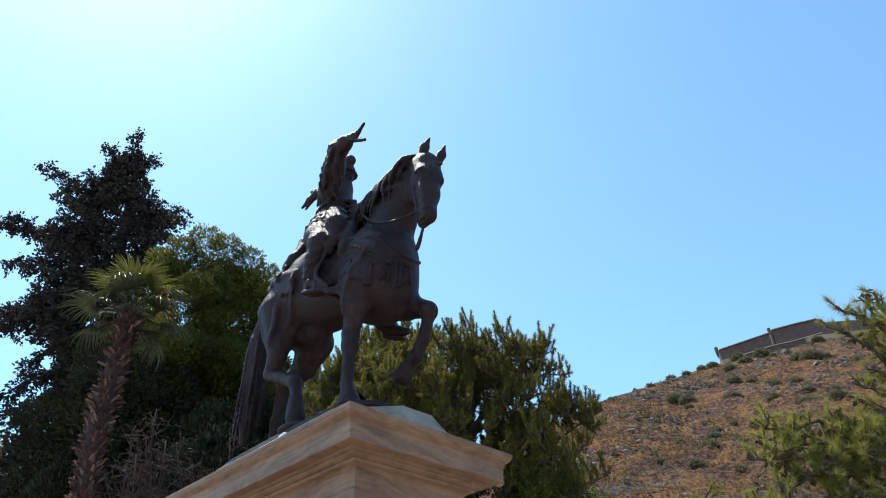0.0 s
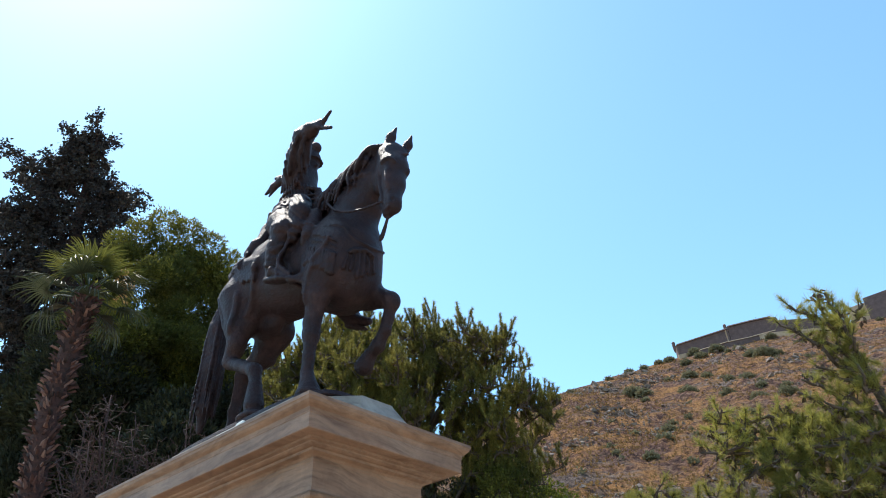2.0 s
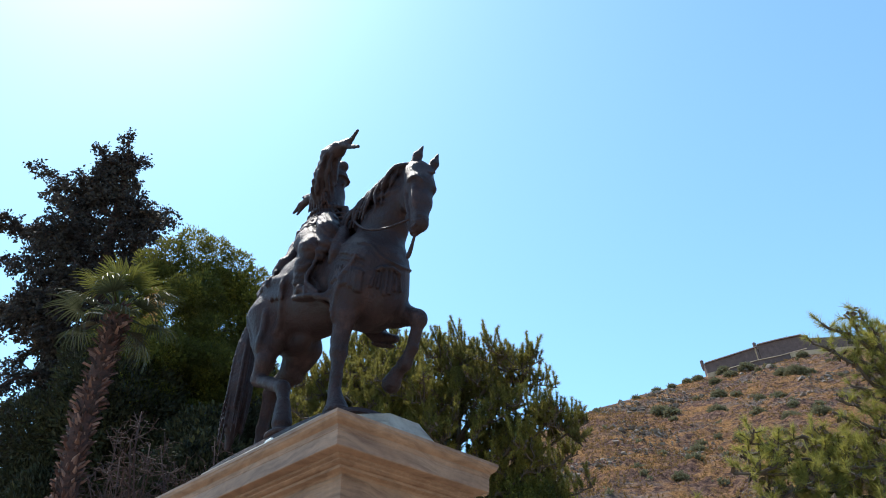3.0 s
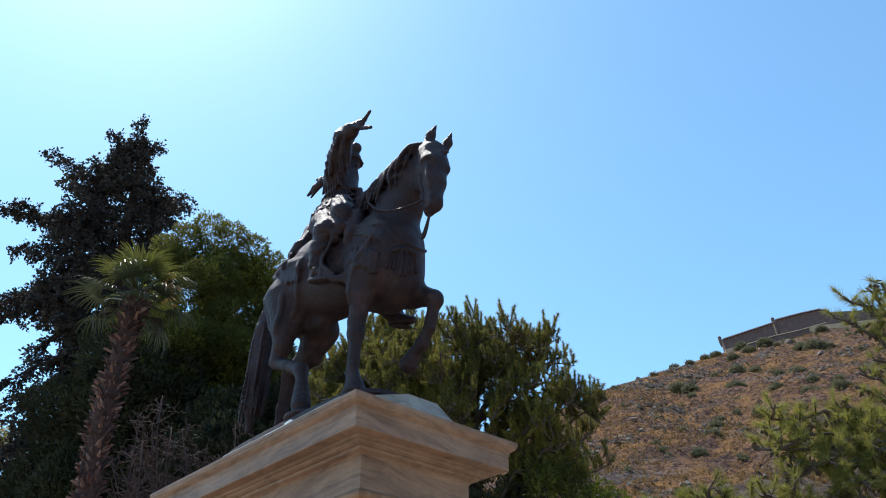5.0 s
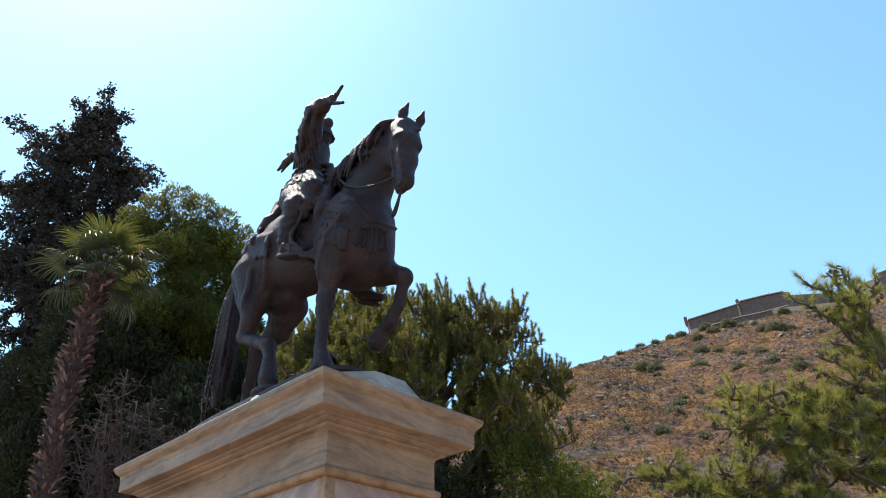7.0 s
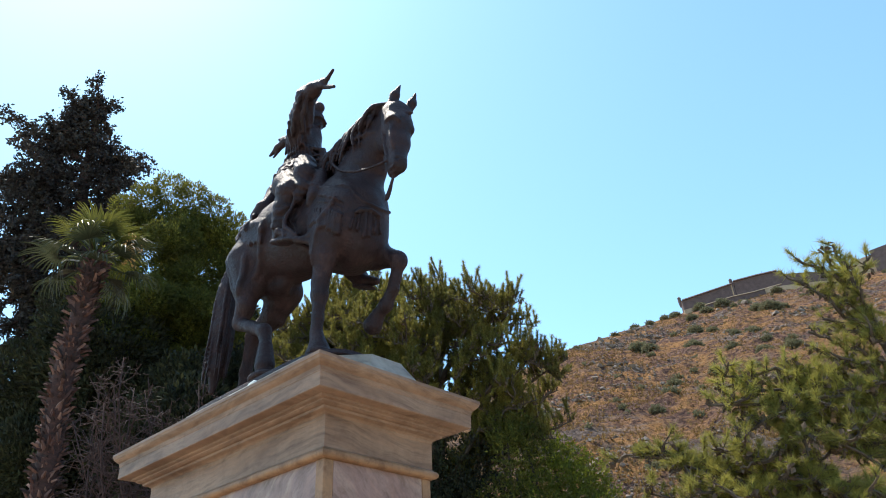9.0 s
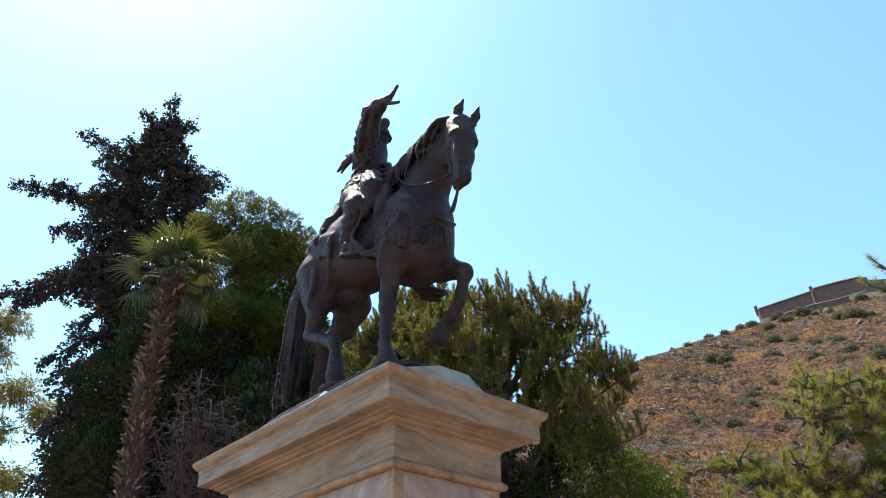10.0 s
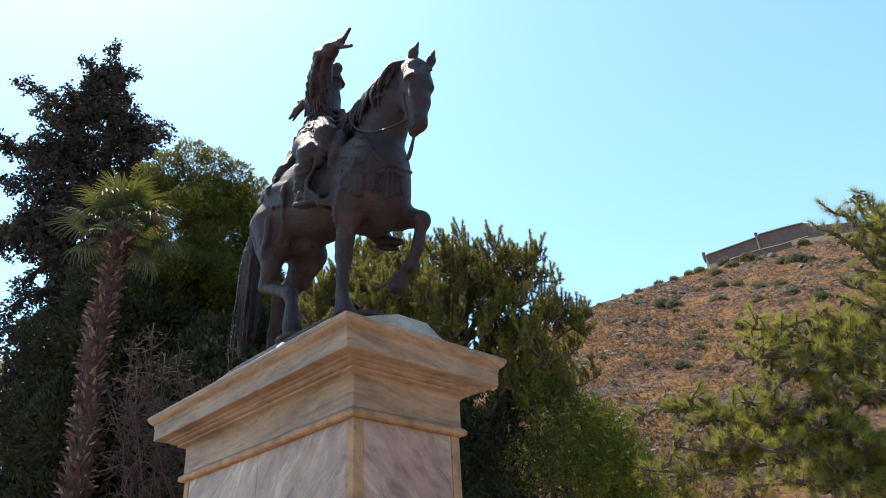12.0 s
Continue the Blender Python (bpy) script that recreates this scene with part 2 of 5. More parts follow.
def tube(points, radii, sides=8):
    """Rings round a line of places: vertices and four-cornered faces, with closed ends."""
    P, R = np.asarray(points, float), np.asarray(radii, float)
    T = unit(np.gradient(P, axis=0))
    ref = np.where(np.abs(T[:, 2:3]) > 0.9, [[1.0, 0, 0]], [[0, 0, 1.0]])
    A = unit(np.cross(T, ref))
    B = np.cross(T, A)
    a = np.linspace(0, 2 * np.pi, sides, endpoint=False)
    ring = P[:, None] + R[:, None, None] * (np.cos(a)[None, :, None] * A[:, None] + np.sin(a)[None, :, None] * B[:, None])
    V = np.concatenate([ring.reshape(-1, 3), P[:1], P[-1:]])
    n, j = len(P), np.arange(sides)
    k = (j + 1) % sides
    F = [np.stack([i * sides + j, i * sides + k, (i + 1) * sides + k, (i + 1) * sides + j], 1) for i in range(n - 1)]
    c0, c1 = n * sides, n * sides + 1
    F.append(np.stack([k, j, np.full(sides, c0), np.full(sides, c0)], 1))
    F.append(np.stack([(n - 1) * sides + j, (n - 1) * sides + k, np.full(sides, c1), np.full(sides, c1)], 1))
    return V, np.concatenate(F)


def tris(V, F4):
    """Four-cornered faces as triangles, without the empty ones."""
    F = np.concatenate([F4[:, [0, 1, 2]], F4[:, [0, 2, 3]]])
    return V, F[(F[:, 0] != F[:, 1]) & (F[:, 1] != F[:, 2]) & (F[:, 0] != F[:, 2])]


def joined(pieces):
    """Several (vertices, faces) as one."""
    Vs, Fs, n = [], [], 0
    for V, F in pieces:
        Vs.append(V)
        Fs.append(F + n)
        n += len(V)
    return np.concatenate(Vs), np.concatenate(Fs)


def tubes(lines, sides=6):
    return joined([tris(*tube(p, r, sides)) for p, r in lines])


def curve(points, n):
    """A smooth line through a few places (Catmull-Rom), n steps a span."""
    P = np.asarray(points, float)
    P = np.concatenate([2 * P[:1] - P[1:2], P, 2 * P[-1:] - P[-2:-1]])
    out = []
    for i in range(1, len(P) - 2):
        for t in np.linspace(0, 1, n, endpoint=False):
            a, b, c, d = P[i - 1], P[i], P[i + 1], P[i + 2]
            out.append(0.5 * (2 * b + (c - a) * t + (2 * a - 5 * b + 4 * c - d) * t * t + (3 * b - a - 3 * c + d) * t**3))
    out.append(P[-2])
    return np.array(out)


def box(bm, lo, hi, bevel=0.0):
    r = bmesh.ops.create_cube(bm, size=1)
    c, s = (Vector(lo) + Vector(hi)) / 2, Vector(hi) - Vector(lo)
    bmesh.ops.transform(bm, matrix=Matrix.Translation(c) @ Matrix.Diagonal((*s, 1)), verts=r["verts"])
    if bevel:
        es = list({e for v in r["verts"] for e in v.link_edges})
        bmesh.ops.bevel(bm, geom=es, offset=bevel, segments=2, profile=0.5, affect="EDGES")
    return bm


# ---- ground and hill ----
def disc_ground():
    bm = bmesh.new()
    rings = [0.5, 3, 8, 20, 50, 120, 400, 1200, 3500]
    rows = [[bm.verts.new((r * math.cos(a), r * math.sin(a), 0)) for a in np.linspace(0, 2 * np.pi, 48, endpoint=False)] for r in rings]
    bm.faces.new(rows[0])
    for p, q in zip(rows, rows[1:]):
        for i in range(48):
            bm.faces.new((p[i], q[i], q[(i + 1) % 48], p[(i + 1) % 48]))
    return bm


ground = part("ground", disc_ground(), M_GROUND, label="pale gravel ground of the park round the monument", kind="structure")

# crest of the hill by compass bearing: distance and rise over eye level
BEARING = [-120, -90, -60, -45, -35.3, -32.2, -27.2, -23.2, -19.3, -15.6, -10.6, -4, 10, 40, 90]
CREST_R = [200, 180, 170, 175, 187, 204, 234, 256, 265, 275, 280, 285, 290, 300, 320]
CREST_T = [0.05, 0.12, 0.25, 0.36, 0.413, 0.434, 0.446, 0.457, 0.464, 0.462, 0.45, 0.44, 0.41, 0.3, 0.1]
CENTRE = np.array((4.3, -3.1))


def fbm(x, y, scale, octaves=4, seed=0.0):
    return np.array([noise.fractal(Vector((a * scale, b * scale, seed)), 0.9, 2.1, octaves) for a, b in zip(x.ravel(), y.ravel())]).reshape(x.shape)


def hill_height(x, y):
    """Height of the hillside at a place (arrays), without its roughness."""
    dx, dy = x - CENTRE[0], y - CENTRE[1]
    r, b = np.hypot(dx, dy), np.degrees(np.arctan2(dx, dy))
    rc, tc = np.interp(b, BEARING, CREST_R), np.interp(b, BEARING, CREST_T)
    top, u = 1.6 + tc * rc, (r - 45) / (rc - 45)
    return np.where(u < 1, top * np.sign(u) * np.abs(np.clip(u, -0.2, 1)) ** 1.08, top - 0.2 * (r - rc))


def build_hill():
    b = np.radians(np.linspace(-105, 70, 420))
    u = np.concatenate([np.linspace(-0.05, 1.0, 210), np.linspace(1.02, 1.9, 24)])
    B, U = np.meshgrid(b, u, indexing="ij")
    RC = np.interp(np.degrees(B), BEARING, CREST_R)
    R = 45 + U * (RC - 45)
    X, Y = CENTRE[0] + R * np.sin(B), CENTRE[1] + R * np.cos(B)
    Z = hill_height(X, Y)
    rough = fbm(X, Y, 0.045, 4, 3.0) * 2.2 + fbm(X, Y, 0.22, 4, 7.0) * 1.3
    Z = Z + rough * np.clip(U * 3, 0, 1) * np.clip((1.06 - U) * 5, 0.12, 1) - 0.3
    n, m = B.shape
    i = np.arange(n * m).reshape(n, m)
    F = np.stack([i[:-1, :-1], i[:-1, 1:], i[1:, 1:], i[1:, :-1]], -1).reshape(-1, 4)
    V = np.stack([X, Y, Z], -1).reshape(-1, 3)
    return mesh_np("hill", V, F, True), X, Y, Z


hill_mesh, HX, HY, HZ = build_hill()
hill = part("hill", hill_mesh, M_HILL, label="steep dry hillside of brown grass and grey limestone", kind="structure")


def hill_spot(bearing, u):
    """A place on the hillside by bearing and share of the way to the crest."""
    i = int(np.clip((bearing + 105) / 175 * 419, 0, 419))
    j = int(np.clip((u + 0.05) / 1.05 * 209, 0, 209))
    return np.array((HX[i, j], HY[i, j], HZ[i, j]))


# ---- pedestal ----
CL, CW = 3.648, 1.896
PROFILE = [(0.0, 4.0), (0.0, 3.972), (0.006, 3.964), (0.012, 3.945), (0.03, 3.925), (0.058, 3.905), (0.066, 3.875), (0.066, 3.868), (0.070, 3.864),
           (0.070, 3.746), (0.076, 3.740), (0.17, 3.736), (0.174, 3.716), (0.205, 3.708), (0.21, 3.698), (0.218, 3.694), (0.235, 3.686), (0.262, 3.682), (0.268, 3.662), (0.29, 3.654), (0.31, 3.648), (0.33, 3.632), (0.333, 3.612)]


def swept(profile, close_top=True, close_bottom=True, chip=0.0):
    """A moulding that runs round the pedestal: rings of (inset, height)."""
    bm = bmesh.new()
    steps_l, steps_w = 40, 22
    rng = random.Random(5)
    rings = []
    for inset, z in profile:
        x0, x1, y0, y1 = -CL + inset, -inset, inset, CW - inset
        pts = [(x0 + (x1 - x0) * i / steps_l, y0) for i in range(steps_l)] + [(x1, y0 + (y1 - y0) * i / steps_w) for i in range(steps_w)]
        pts += [(x1 - (x1 - x0) * i / steps_l, y1) for i in range(steps_l)] + [(x0, y1 - (y1 - y0) * i / steps_w) for i in range(steps_w)]
        ring = []
        for x, y in pts:
            d = chip * noise.noise(Vector((x * 4, y * 4, z * 9))) + chip * 0.6 * noise.noise(Vector((x * 17, y * 17, z * 30)))
            ring.append(bm.verts.new((x - d * (1 if x > -CL / 2 else -1), y + d * (1 if y < CW / 2 else -1), z + d * 0.5)))
        rings.append(ring)
    n = len(rings[0])
    for p, q in zip(rings, rings[1:]):
        for i in range(n):
            bm.faces.new((p[i], q[i], q[(i + 1) % n], p[(i + 1) % n]))
    if close_top:
        bm.faces.new(rings[0])
    if close_bottom:
        bm.faces.new(list(reversed(rings[-1])))
    bmesh.ops.recalc_face_normals(bm, faces=bm.faces)
    return bm


pedestal = thing("pedestal", "tall moulded marble pedestal with honey-coloured cornice and mauve panels", "pedestal")
part("cornice", swept(PROFILE, chip=0.004), M_CAP, pedestal, "honey marble cornice with worn edges")
part("frieze", swept([(0.333, 3.612), (0.336, 3.605), (0.338, 3.375), (0.330, 3.362)], False, False, 0.002), M_CAP, pedestal)
torus = [(0.330, 3.362)] + [(0.330 - 0.034 * math.sin(a), 3.322 + 0.036 * math.cos(a)) for a in np.linspace(0.15, math.pi - 0.15, 9)] + [(0.335, 3.285), (0.36, 3.282)]
part("torus_moulding", swept(torus, False, False, 0.003), M_OCHRE, pedestal, "rounded ochre marble moulding")
part("shaft", swept([(0.365, 3.285), (0.365, 0.62)]), M_PANEL, pedestal)
part("plinth", swept([(0.30, 0.62), (0.24, 0.55), (0.2, 0.5), (0.18, 0.46), (0.18, 0.2), (0.02, 0.2), (0.0, 0.18), (0.0, -0.02)]), M_CAP, pedestal)


def slab(lo, hi, bev):
    return box(bmesh.new(), lo, hi, bev)


for x in (-CL + 0.352, -0.352):
    for y in (0.352, CW - 0.352):
        sx, sy = (1 if x < -1 else -1), (1 if y < 1 else -1)
        part("corner_stile", slab((min(x, x + sx * 0.1), min(y, y + sy * 0.1), 0.625), (max(x, x + sx * 0.1), max(y, y + sy * 0.1), 3.284), 0.006), M_OCHRE, pedestal, "honey marble corner strip")
for y, s in ((0.358, 1), (CW - 0.358, -1)):
    for x0, x1 in ((-CL + 0.456, -CL / 2 - 0.002), (-CL / 2 + 0.002, -0.456)):
        part("panel", slab((x0, min(y, y + s * 0.05), 0.63), (x1, max(y, y + s * 0.05), 3.282), 0.004), M_PANEL, pedestal)
for x, s in ((-CL + 0.358, 1), (-0.358, -1)):
    part("panel", slab((min(x, x + s * 0.05), 0.456, 0.63), (max(x, x + s * 0.05), CW - 0.456, 3.282), 0.004), M_PANEL, pedestal)


def octagon_slab():
    """The pale block with cut corners that carries the statue."""
    bm = bmesh.new()
    rings = []
    for inset, z in ((0.0, 3.99), (0.0, 4.05), (0.14, 4.29), (0.15, 4.315), (0.17, 4.32)):
        x0, x1, y0, y1 = -CL + 0.16 + inset, -0.20 - inset, 0.255 + inset, CW - 0.10 - inset
        c = 0.44
        pts = [(x0 + c, y0), (x1 - c, y0), (x1, y0 + c), (x1, y1 - c), (x1 - c, y1), (x0 + c, y1), (x0, y1 - c), (x0, y0 + c)]
        rings.append([bm.verts.new((x, y, z)) for x, y in pts])
    for p, q in zip(rings, rings[1:]):
        for i in range(8):
            bm.faces.new((p[i], p[(i + 1) % 8], q[(i + 1) % 8], q[i]))
    bm.faces.new(rings[-1])
    bm.faces.new(list(reversed(rings[0])))
    return bm


part("top_block", octagon_slab(), M_PALE, pedestal, "pale marble block with sloping cut corners")


def bronze_plate():
    bm = bmesh.new()
    rings = []
    for grow, z in ((0.0, 4.32), (0.012, 4.33), (0.0, 4.375), (-0.03, 4.39)):
        ring = []
        for a in np.linspace(0, 2 * np.pi, 64, endpoint=False):
            c, s = math.cos(a), math.sin(a)
            e = 0.45
            x = -1.87 + (1.36 + grow) * math.copysign(abs(c) ** e, c)
            y = 0.97 + (0.54 + grow) * math.copysign(abs(s) ** e, s)
            ring.append(bm.verts.new((x + 0.015 * noise.noise(Vector((x * 3, y * 3, 0))), y, z)))
        rings.append(ring)
    for p, q in zip(rings, rings[1:]):
        for i in range(64):
            bm.faces.new((p[i], p[(i + 1) % 64], q[(i + 1) % 64], q[i]))
    bm.faces.new(rings[-1])
    bm.faces.new(list(reversed(rings[0])))
    return bm


tagged(part("bronze_base", bronze_plate(), M_BRONZE), "dark bronze base plate under the horse", "statue base")


# ---- statue ----
class Sculpt:
    """A solid blended from rounded cones and ellipsoids on a grid, and its surface."""

    def __init__(self, lo, hi, h):
        self.lo, self.h = np.array(lo, float), h
        self.n = np.ceil((np.array(hi) - self.lo) / h).astype(int) + 1
        self.f = np.full(self.n, 0.2, np.float32)

    def window(self, lo, hi):
        a = np.clip(np.floor((np.array(lo) - self.lo) / self.h).astype(int), 0, self.n - 1)
        b = np.clip(np.ceil((np.array(hi) - self.lo) / self.h).astype(int) + 1, 1, self.n)
        grid = [self.lo[i] + self.h * np.arange(a[i], b[i]) for i in range(3)]
        X, Y, Z = np.meshgrid(*grid, indexing="ij", sparse=True)
        return (slice(a[0], b[0]), slice(a[1], b[1]), slice(a[2], b[2])), X, Y, Z

    def blend(self, at, d, k):
        old = self.f[at]
        g = np.maximum(k - np.abs(old - d), 0) / k
        self.f[at] = np.minimum(old, d) - g * g * k * 0.25

    def cone(self, a, b, ra, rb, k=0.04, sy=1.0):
        a, b = np.array(a, float), np.array(b, float)
        r, pad = max(ra, rb), 0.1
        at, X, Y, Z = self.window(np.minimum(a, b) - r - pad, np.maximum(a, b) + r + pad)
        ab = (b - a) * (1, 1 / sy, 1)
        px, py, pz = X - a[0], (Y - a[1]) / sy, Z - a[2]
        t = np.clip((px * ab[0] + py * ab[1] + pz * ab[2]) / max(ab @ ab, 1e-9), 0, 1)
        d = np.sqrt((px - t * ab[0]) ** 2 + (py - t * ab[1]) ** 2 + (pz - t * ab[2]) ** 2) - (ra + (rb - ra) * t)
        self.blend(at, d, k)

    def chain(self, pts, k=0.04, sy=1.0):
        for p, q in zip(pts, pts[1:]):
            self.cone(p[:3], q[:3], p[3], q[3], k, sy)

    def blob(self, c, radii, turn=(0, 0, 0), k=0.06):
        c, radii = np.array(c, float), np.array(radii, float)
        at, X, Y, Z = self.window(c - radii.max() - 0.1, c + radii.max() + 0.1)
        m = np.array(Euler([radians(v) for v in turn]).to_matrix().transposed())
        p = [m[i, 0] * (X - c[0]) + m[i, 1] * (Y - c[1]) + m[i, 2] * (Z - c[2]) for i in range(3)]
        k0 = np.sqrt(sum((p[i] / radii[i]) ** 2 for i in range(3)))
        k1 = np.sqrt(sum((p[i] / radii[i] ** 2) ** 2 for i in range(3)))
        self.blend(at, k0 * (k0 - 1) / np.maximum(k1, 1e-6), k)

    def line(self, pts, r0, r1, k=0.015, steps=5):
        c = curve(pts, steps)
        r = np.linspace(r0, r1, len(c))
        for i in range(len(c) - 1):
            self.cone(c[i], c[i + 1], r[i], r[i + 1], k)

    def carve(self, c, radii):
        c, radii = np.array(c, float), np.array(radii, float)
        at, X, Y, Z = self.window(c - radii.max() - 0.05, c + radii.max() + 0.05)
        d = (np.sqrt(((X - c[0]) / radii[0]) ** 2 + ((Y - c[1]) / radii[1]) ** 2 + ((Z - c[2]) / radii[2]) ** 2) - 1) * radii.min()
        self.f[at] = np.maximum(self.f[at], -d)

    def ripple(self, lo, hi, wave, depth):
        """Folds of cloth or locks of hair: the surface in a box pushed in and out along bent waves."""
        at, X, Y, Z = self.window(lo, hi)
        bend = 0.25 * np.sin(3.1 * X + 2.3 * Z) + 0.2 * np.sin(4.7 * Y - 2.9 * Z)
        folds = np.sin(wave[0] * (X + bend) + wave[1] * (Y + bend) + wave[2] * Z + 2.2 * np.sin(5.3 * Z + 4.1 * X))
        second = np.sin(0.55 * wave[0] * X - 0.7 * wave[1] * Y + 0.8 * wave[2] * (Z + bend) + 1.7)
        edge = 1.0
        for axis, (C, a, b) in enumerate(((X, lo[0], hi[0]), (Y, lo[1], hi[1]), (Z, lo[2], hi[2]))):
            edge = edge * np.clip((C - a) / 0.08, 0, 1) * np.clip((b - C) / 0.08, 0, 1)
        self.f[at] += (depth * edge * (0.65 * folds + 0.35 * second)).astype(np.float32)

    def snap(self, p, lift=0.0):
        """The place on the surface so far that is nearest to p, raised by lift."""
        p = np.array(p, float)
        for _ in range(14):
            i = np.clip(((p - self.lo) / self.h).round().astype(int), 2, self.n - 3)
            g = np.array([self.f[tuple(i + e)] - self.f[tuple(i - e)] for e in np.eye(3, dtype=int) * 2])
            g = g / max(np.linalg.norm(g), 1e-6)
            p = p - g * np.clip(self.f[tuple(i)] - lift, -0.06, 0.06) * 0.8
        return p

    def surface(self):
        f, n = self.f, self.n
        s = f < 0
        count = np.zeros(n - 1, np.uint8)
        corner = [(i, j, k) for i in (0, 1) for j in (0, 1) for k in (0, 1)]
        for i, j, k in corner:
            count += s[i : n[0] - 1 + i, j : n[1] - 1 + j, k : n[2] - 1 + k]
        cells = np.argwhere((count > 0) & (count < 8))
        index = np.full(n - 1, -1, np.int32)
        index[tuple(cells.T)] = np.arange(len(cells))
        total, hits = np.zeros((len(cells), 3)), np.zeros(len(cells))
        for a in corner:
            for axis in range(3):
                if a[axis]:
                    continue
                b = np.array(a)
                b[axis] = 1
                fa, fb = f[tuple((cells + a).T)], f[tuple((cells + b).T)]
                cut = (fa < 0) != (fb < 0)
                t = np.where(cut, fa / np.where(fa == fb, 1, fa - fb), 0)
                p = np.array(a, float) + t[:, None] * (b - np.array(a))
                total += p * cut[:, None]
                hits += cut
        V = self.lo + self.h * (cells + total / hits[:, None])
        faces = []
        for axis in range(3):
            u, w = (axis + 1) % 3, (axis + 2) % 3
            a = np.moveaxis(s, (axis, u, w), (0, 1, 2))[:, 1:-1, 1:-1]
            g = np.moveaxis(index, (axis, u, w), (0, 1, 2))
            e = np.argwhere(a[:-1] != a[1:])
            x, y, z = e.T
            y, z = y + 1, z + 1
            q = np.stack([g[x, y - 1, z - 1], g[x, y, z - 1], g[x, y, z], g[x, y - 1, z]], 1)
            flip = ~a[:-1][tuple(e.T)]
            q[flip] = q[flip][:, ::-1]
            faces.append(q)
        F = np.concatenate(faces)
        return V, F[(F >= 0).all(1)]


def mid(x):
    return 0.93 + (x + 0.3) * 0.07


def sculpt_statue():
    S = Sculpt((-3.35, 0.2, 4.38), (0.42, 1.72, 8.75), 0.0135)
    rng = random.Random(11)
    # trunk of the horse
    S.cone((-0.85, mid(-0.85), 6.10), (-2.12, mid(-2.12), 6.15), 0.48, 0.44, 0.1, 0.86)
    S.blob((-0.77, 0.89, 5.92), (0.40, 0.35, 0.52), (0, 8, 0), 0.12)
    S.blob((-0.62, 0.88, 5.74), (0.22, 0.29, 0.29), (0, 0, 0), 0.12)
    S.blob((-2.24, 0.80, 6.15), (0.44, 0.38, 0.46), (0, 10, 0), 0.10)
    S.blob((-0.72, 0.62, 5.86), (0.26, 0.15, 0.42), (0, 18, 0), 0.1)
    S.blob((-0.76, 1.08, 5.86), (0.26, 0.15, 0.40), (0, 18, 0), 0.1)
    # near hind leg, lifted
    S.chain([(-2.27, 0.60, 6.05, 0.26), (-2.2, 0.56, 5.62, 0.14), (-2.17, 0.55, 5.42, 0.098), (-2.25, 0.55, 5.24, 0.082)], 0.08)
    S.chain([(-2.27, 0.55, 5.24, 0.072), (-2.0, 0.55, 5.10, 0.068), (-1.74, 0.55, 4.96, 0.074), (-1.69, 0.55, 4.80, 0.062)], 0.04)
    S.chain([(-1.69, 0.55, 4.76, 0.075), (-1.67, 0.55, 4.55, 0.105)], 0.02)
    # far hind leg, standing
    S.chain([(-2.3, 0.98, 6.0, 0.30), (-2.13, 1.0, 5.74, 0.21), (-2.3, 1.0, 5.5, 0.14), (-2.7, 1.0, 5.37, 0.088), (-2.80, 1.0, 4.95, 0.062), (-2.82, 1.0, 4.66, 0.068)], 0.06)
    S.chain([(-2.79, 1.0, 4.58, 0.075), (-2.75, 1.0, 4.44, 0.11)], 0.03)
    # near foreleg, standing
    S.chain([(-0.78, 0.62, 5.72, 0.19), (-0.82, 0.6, 5.46, 0.125), (-0.87, 0.6, 5.18, 0.082), (-0.87, 0.6, 5.05, 0.08), (-0.88, 0.6, 4.80, 0.052), (-0.89, 0.6, 4.64, 0.066)], 0.05)
    S.chain([(-0.87, 0.6, 4.58, 0.072), (-0.84, 0.6, 4.46, 0.105)], 0.03)
    S.blob((-0.84, 0.6, 4.41), (0.14, 0.12, 0.05), k=0.04)
    S.blob((-1.68, 0.56, 4.42), (0.2, 0.15, 0.06), k=0.04)
    # far foreleg, raised
    S.chain([(-0.82, 1.08, 5.78, 0.20), (-0.68, 1.17, 5.64, 0.145), (-0.38, 1.2, 5.47, 0.088)], 0.06)
    S.blob((-0.36, 1.2, 5.45), (0.09, 0.085, 0.1), k=0.05)
    S.chain([(-0.37, 1.2, 5.42, 0.074), (-0.45, 1.2, 5.16, 0.055), (-0.56, 1.2, 5.02, 0.068), (-0.66, 1.2, 4.97, 0.062)], 0.04)
    S.chain([(-0.68, 1.2, 4.96, 0.07), (-0.76, 1.2, 4.87, 0.10)], 0.02)
    # neck and head
    S.chain([(-0.82, 0.92, 6.32, 0.42), (-0.64, 0.92, 6.62, 0.31), (-0.42, 0.90, 6.86, 0.25), (-0.12, 0.88, 7.03, 0.18)], 0.1, 0.72)
    S.chain([(-1.0, 0.93, 6.68, 0.24), (-0.76, 0.93, 6.98, 0.17), (-0.4, 0.91, 7.12, 0.12), (-0.12, 0.89, 7.14, 0.1)], 0.1, 0.7)
    S.chain([(-0.01, 0.87, 7.0, 0.16), (0.04, 0.845, 6.78, 0.15), (0.07, 0.82, 6.52, 0.112), (0.085, 0.79, 6.27, 0.088)], 0.06)
    S.blob((-0.1, 0.85, 6.74), (0.15, 0.115, 0.2), (0, 10, 0), 0.08)
    S.blob((0.10, 0.79, 6.22), (0.085, 0.085, 0.10), k=0.05)
    S.cone((0.0, 0.80, 6.17), (-0.08, 0.82, 6.42), 0.05, 0.06, 0.06)
    S.cone((0.10, 0.735, 6.24), (0.12, 0.725, 6.2), 0.025, 0.02, 0.02)
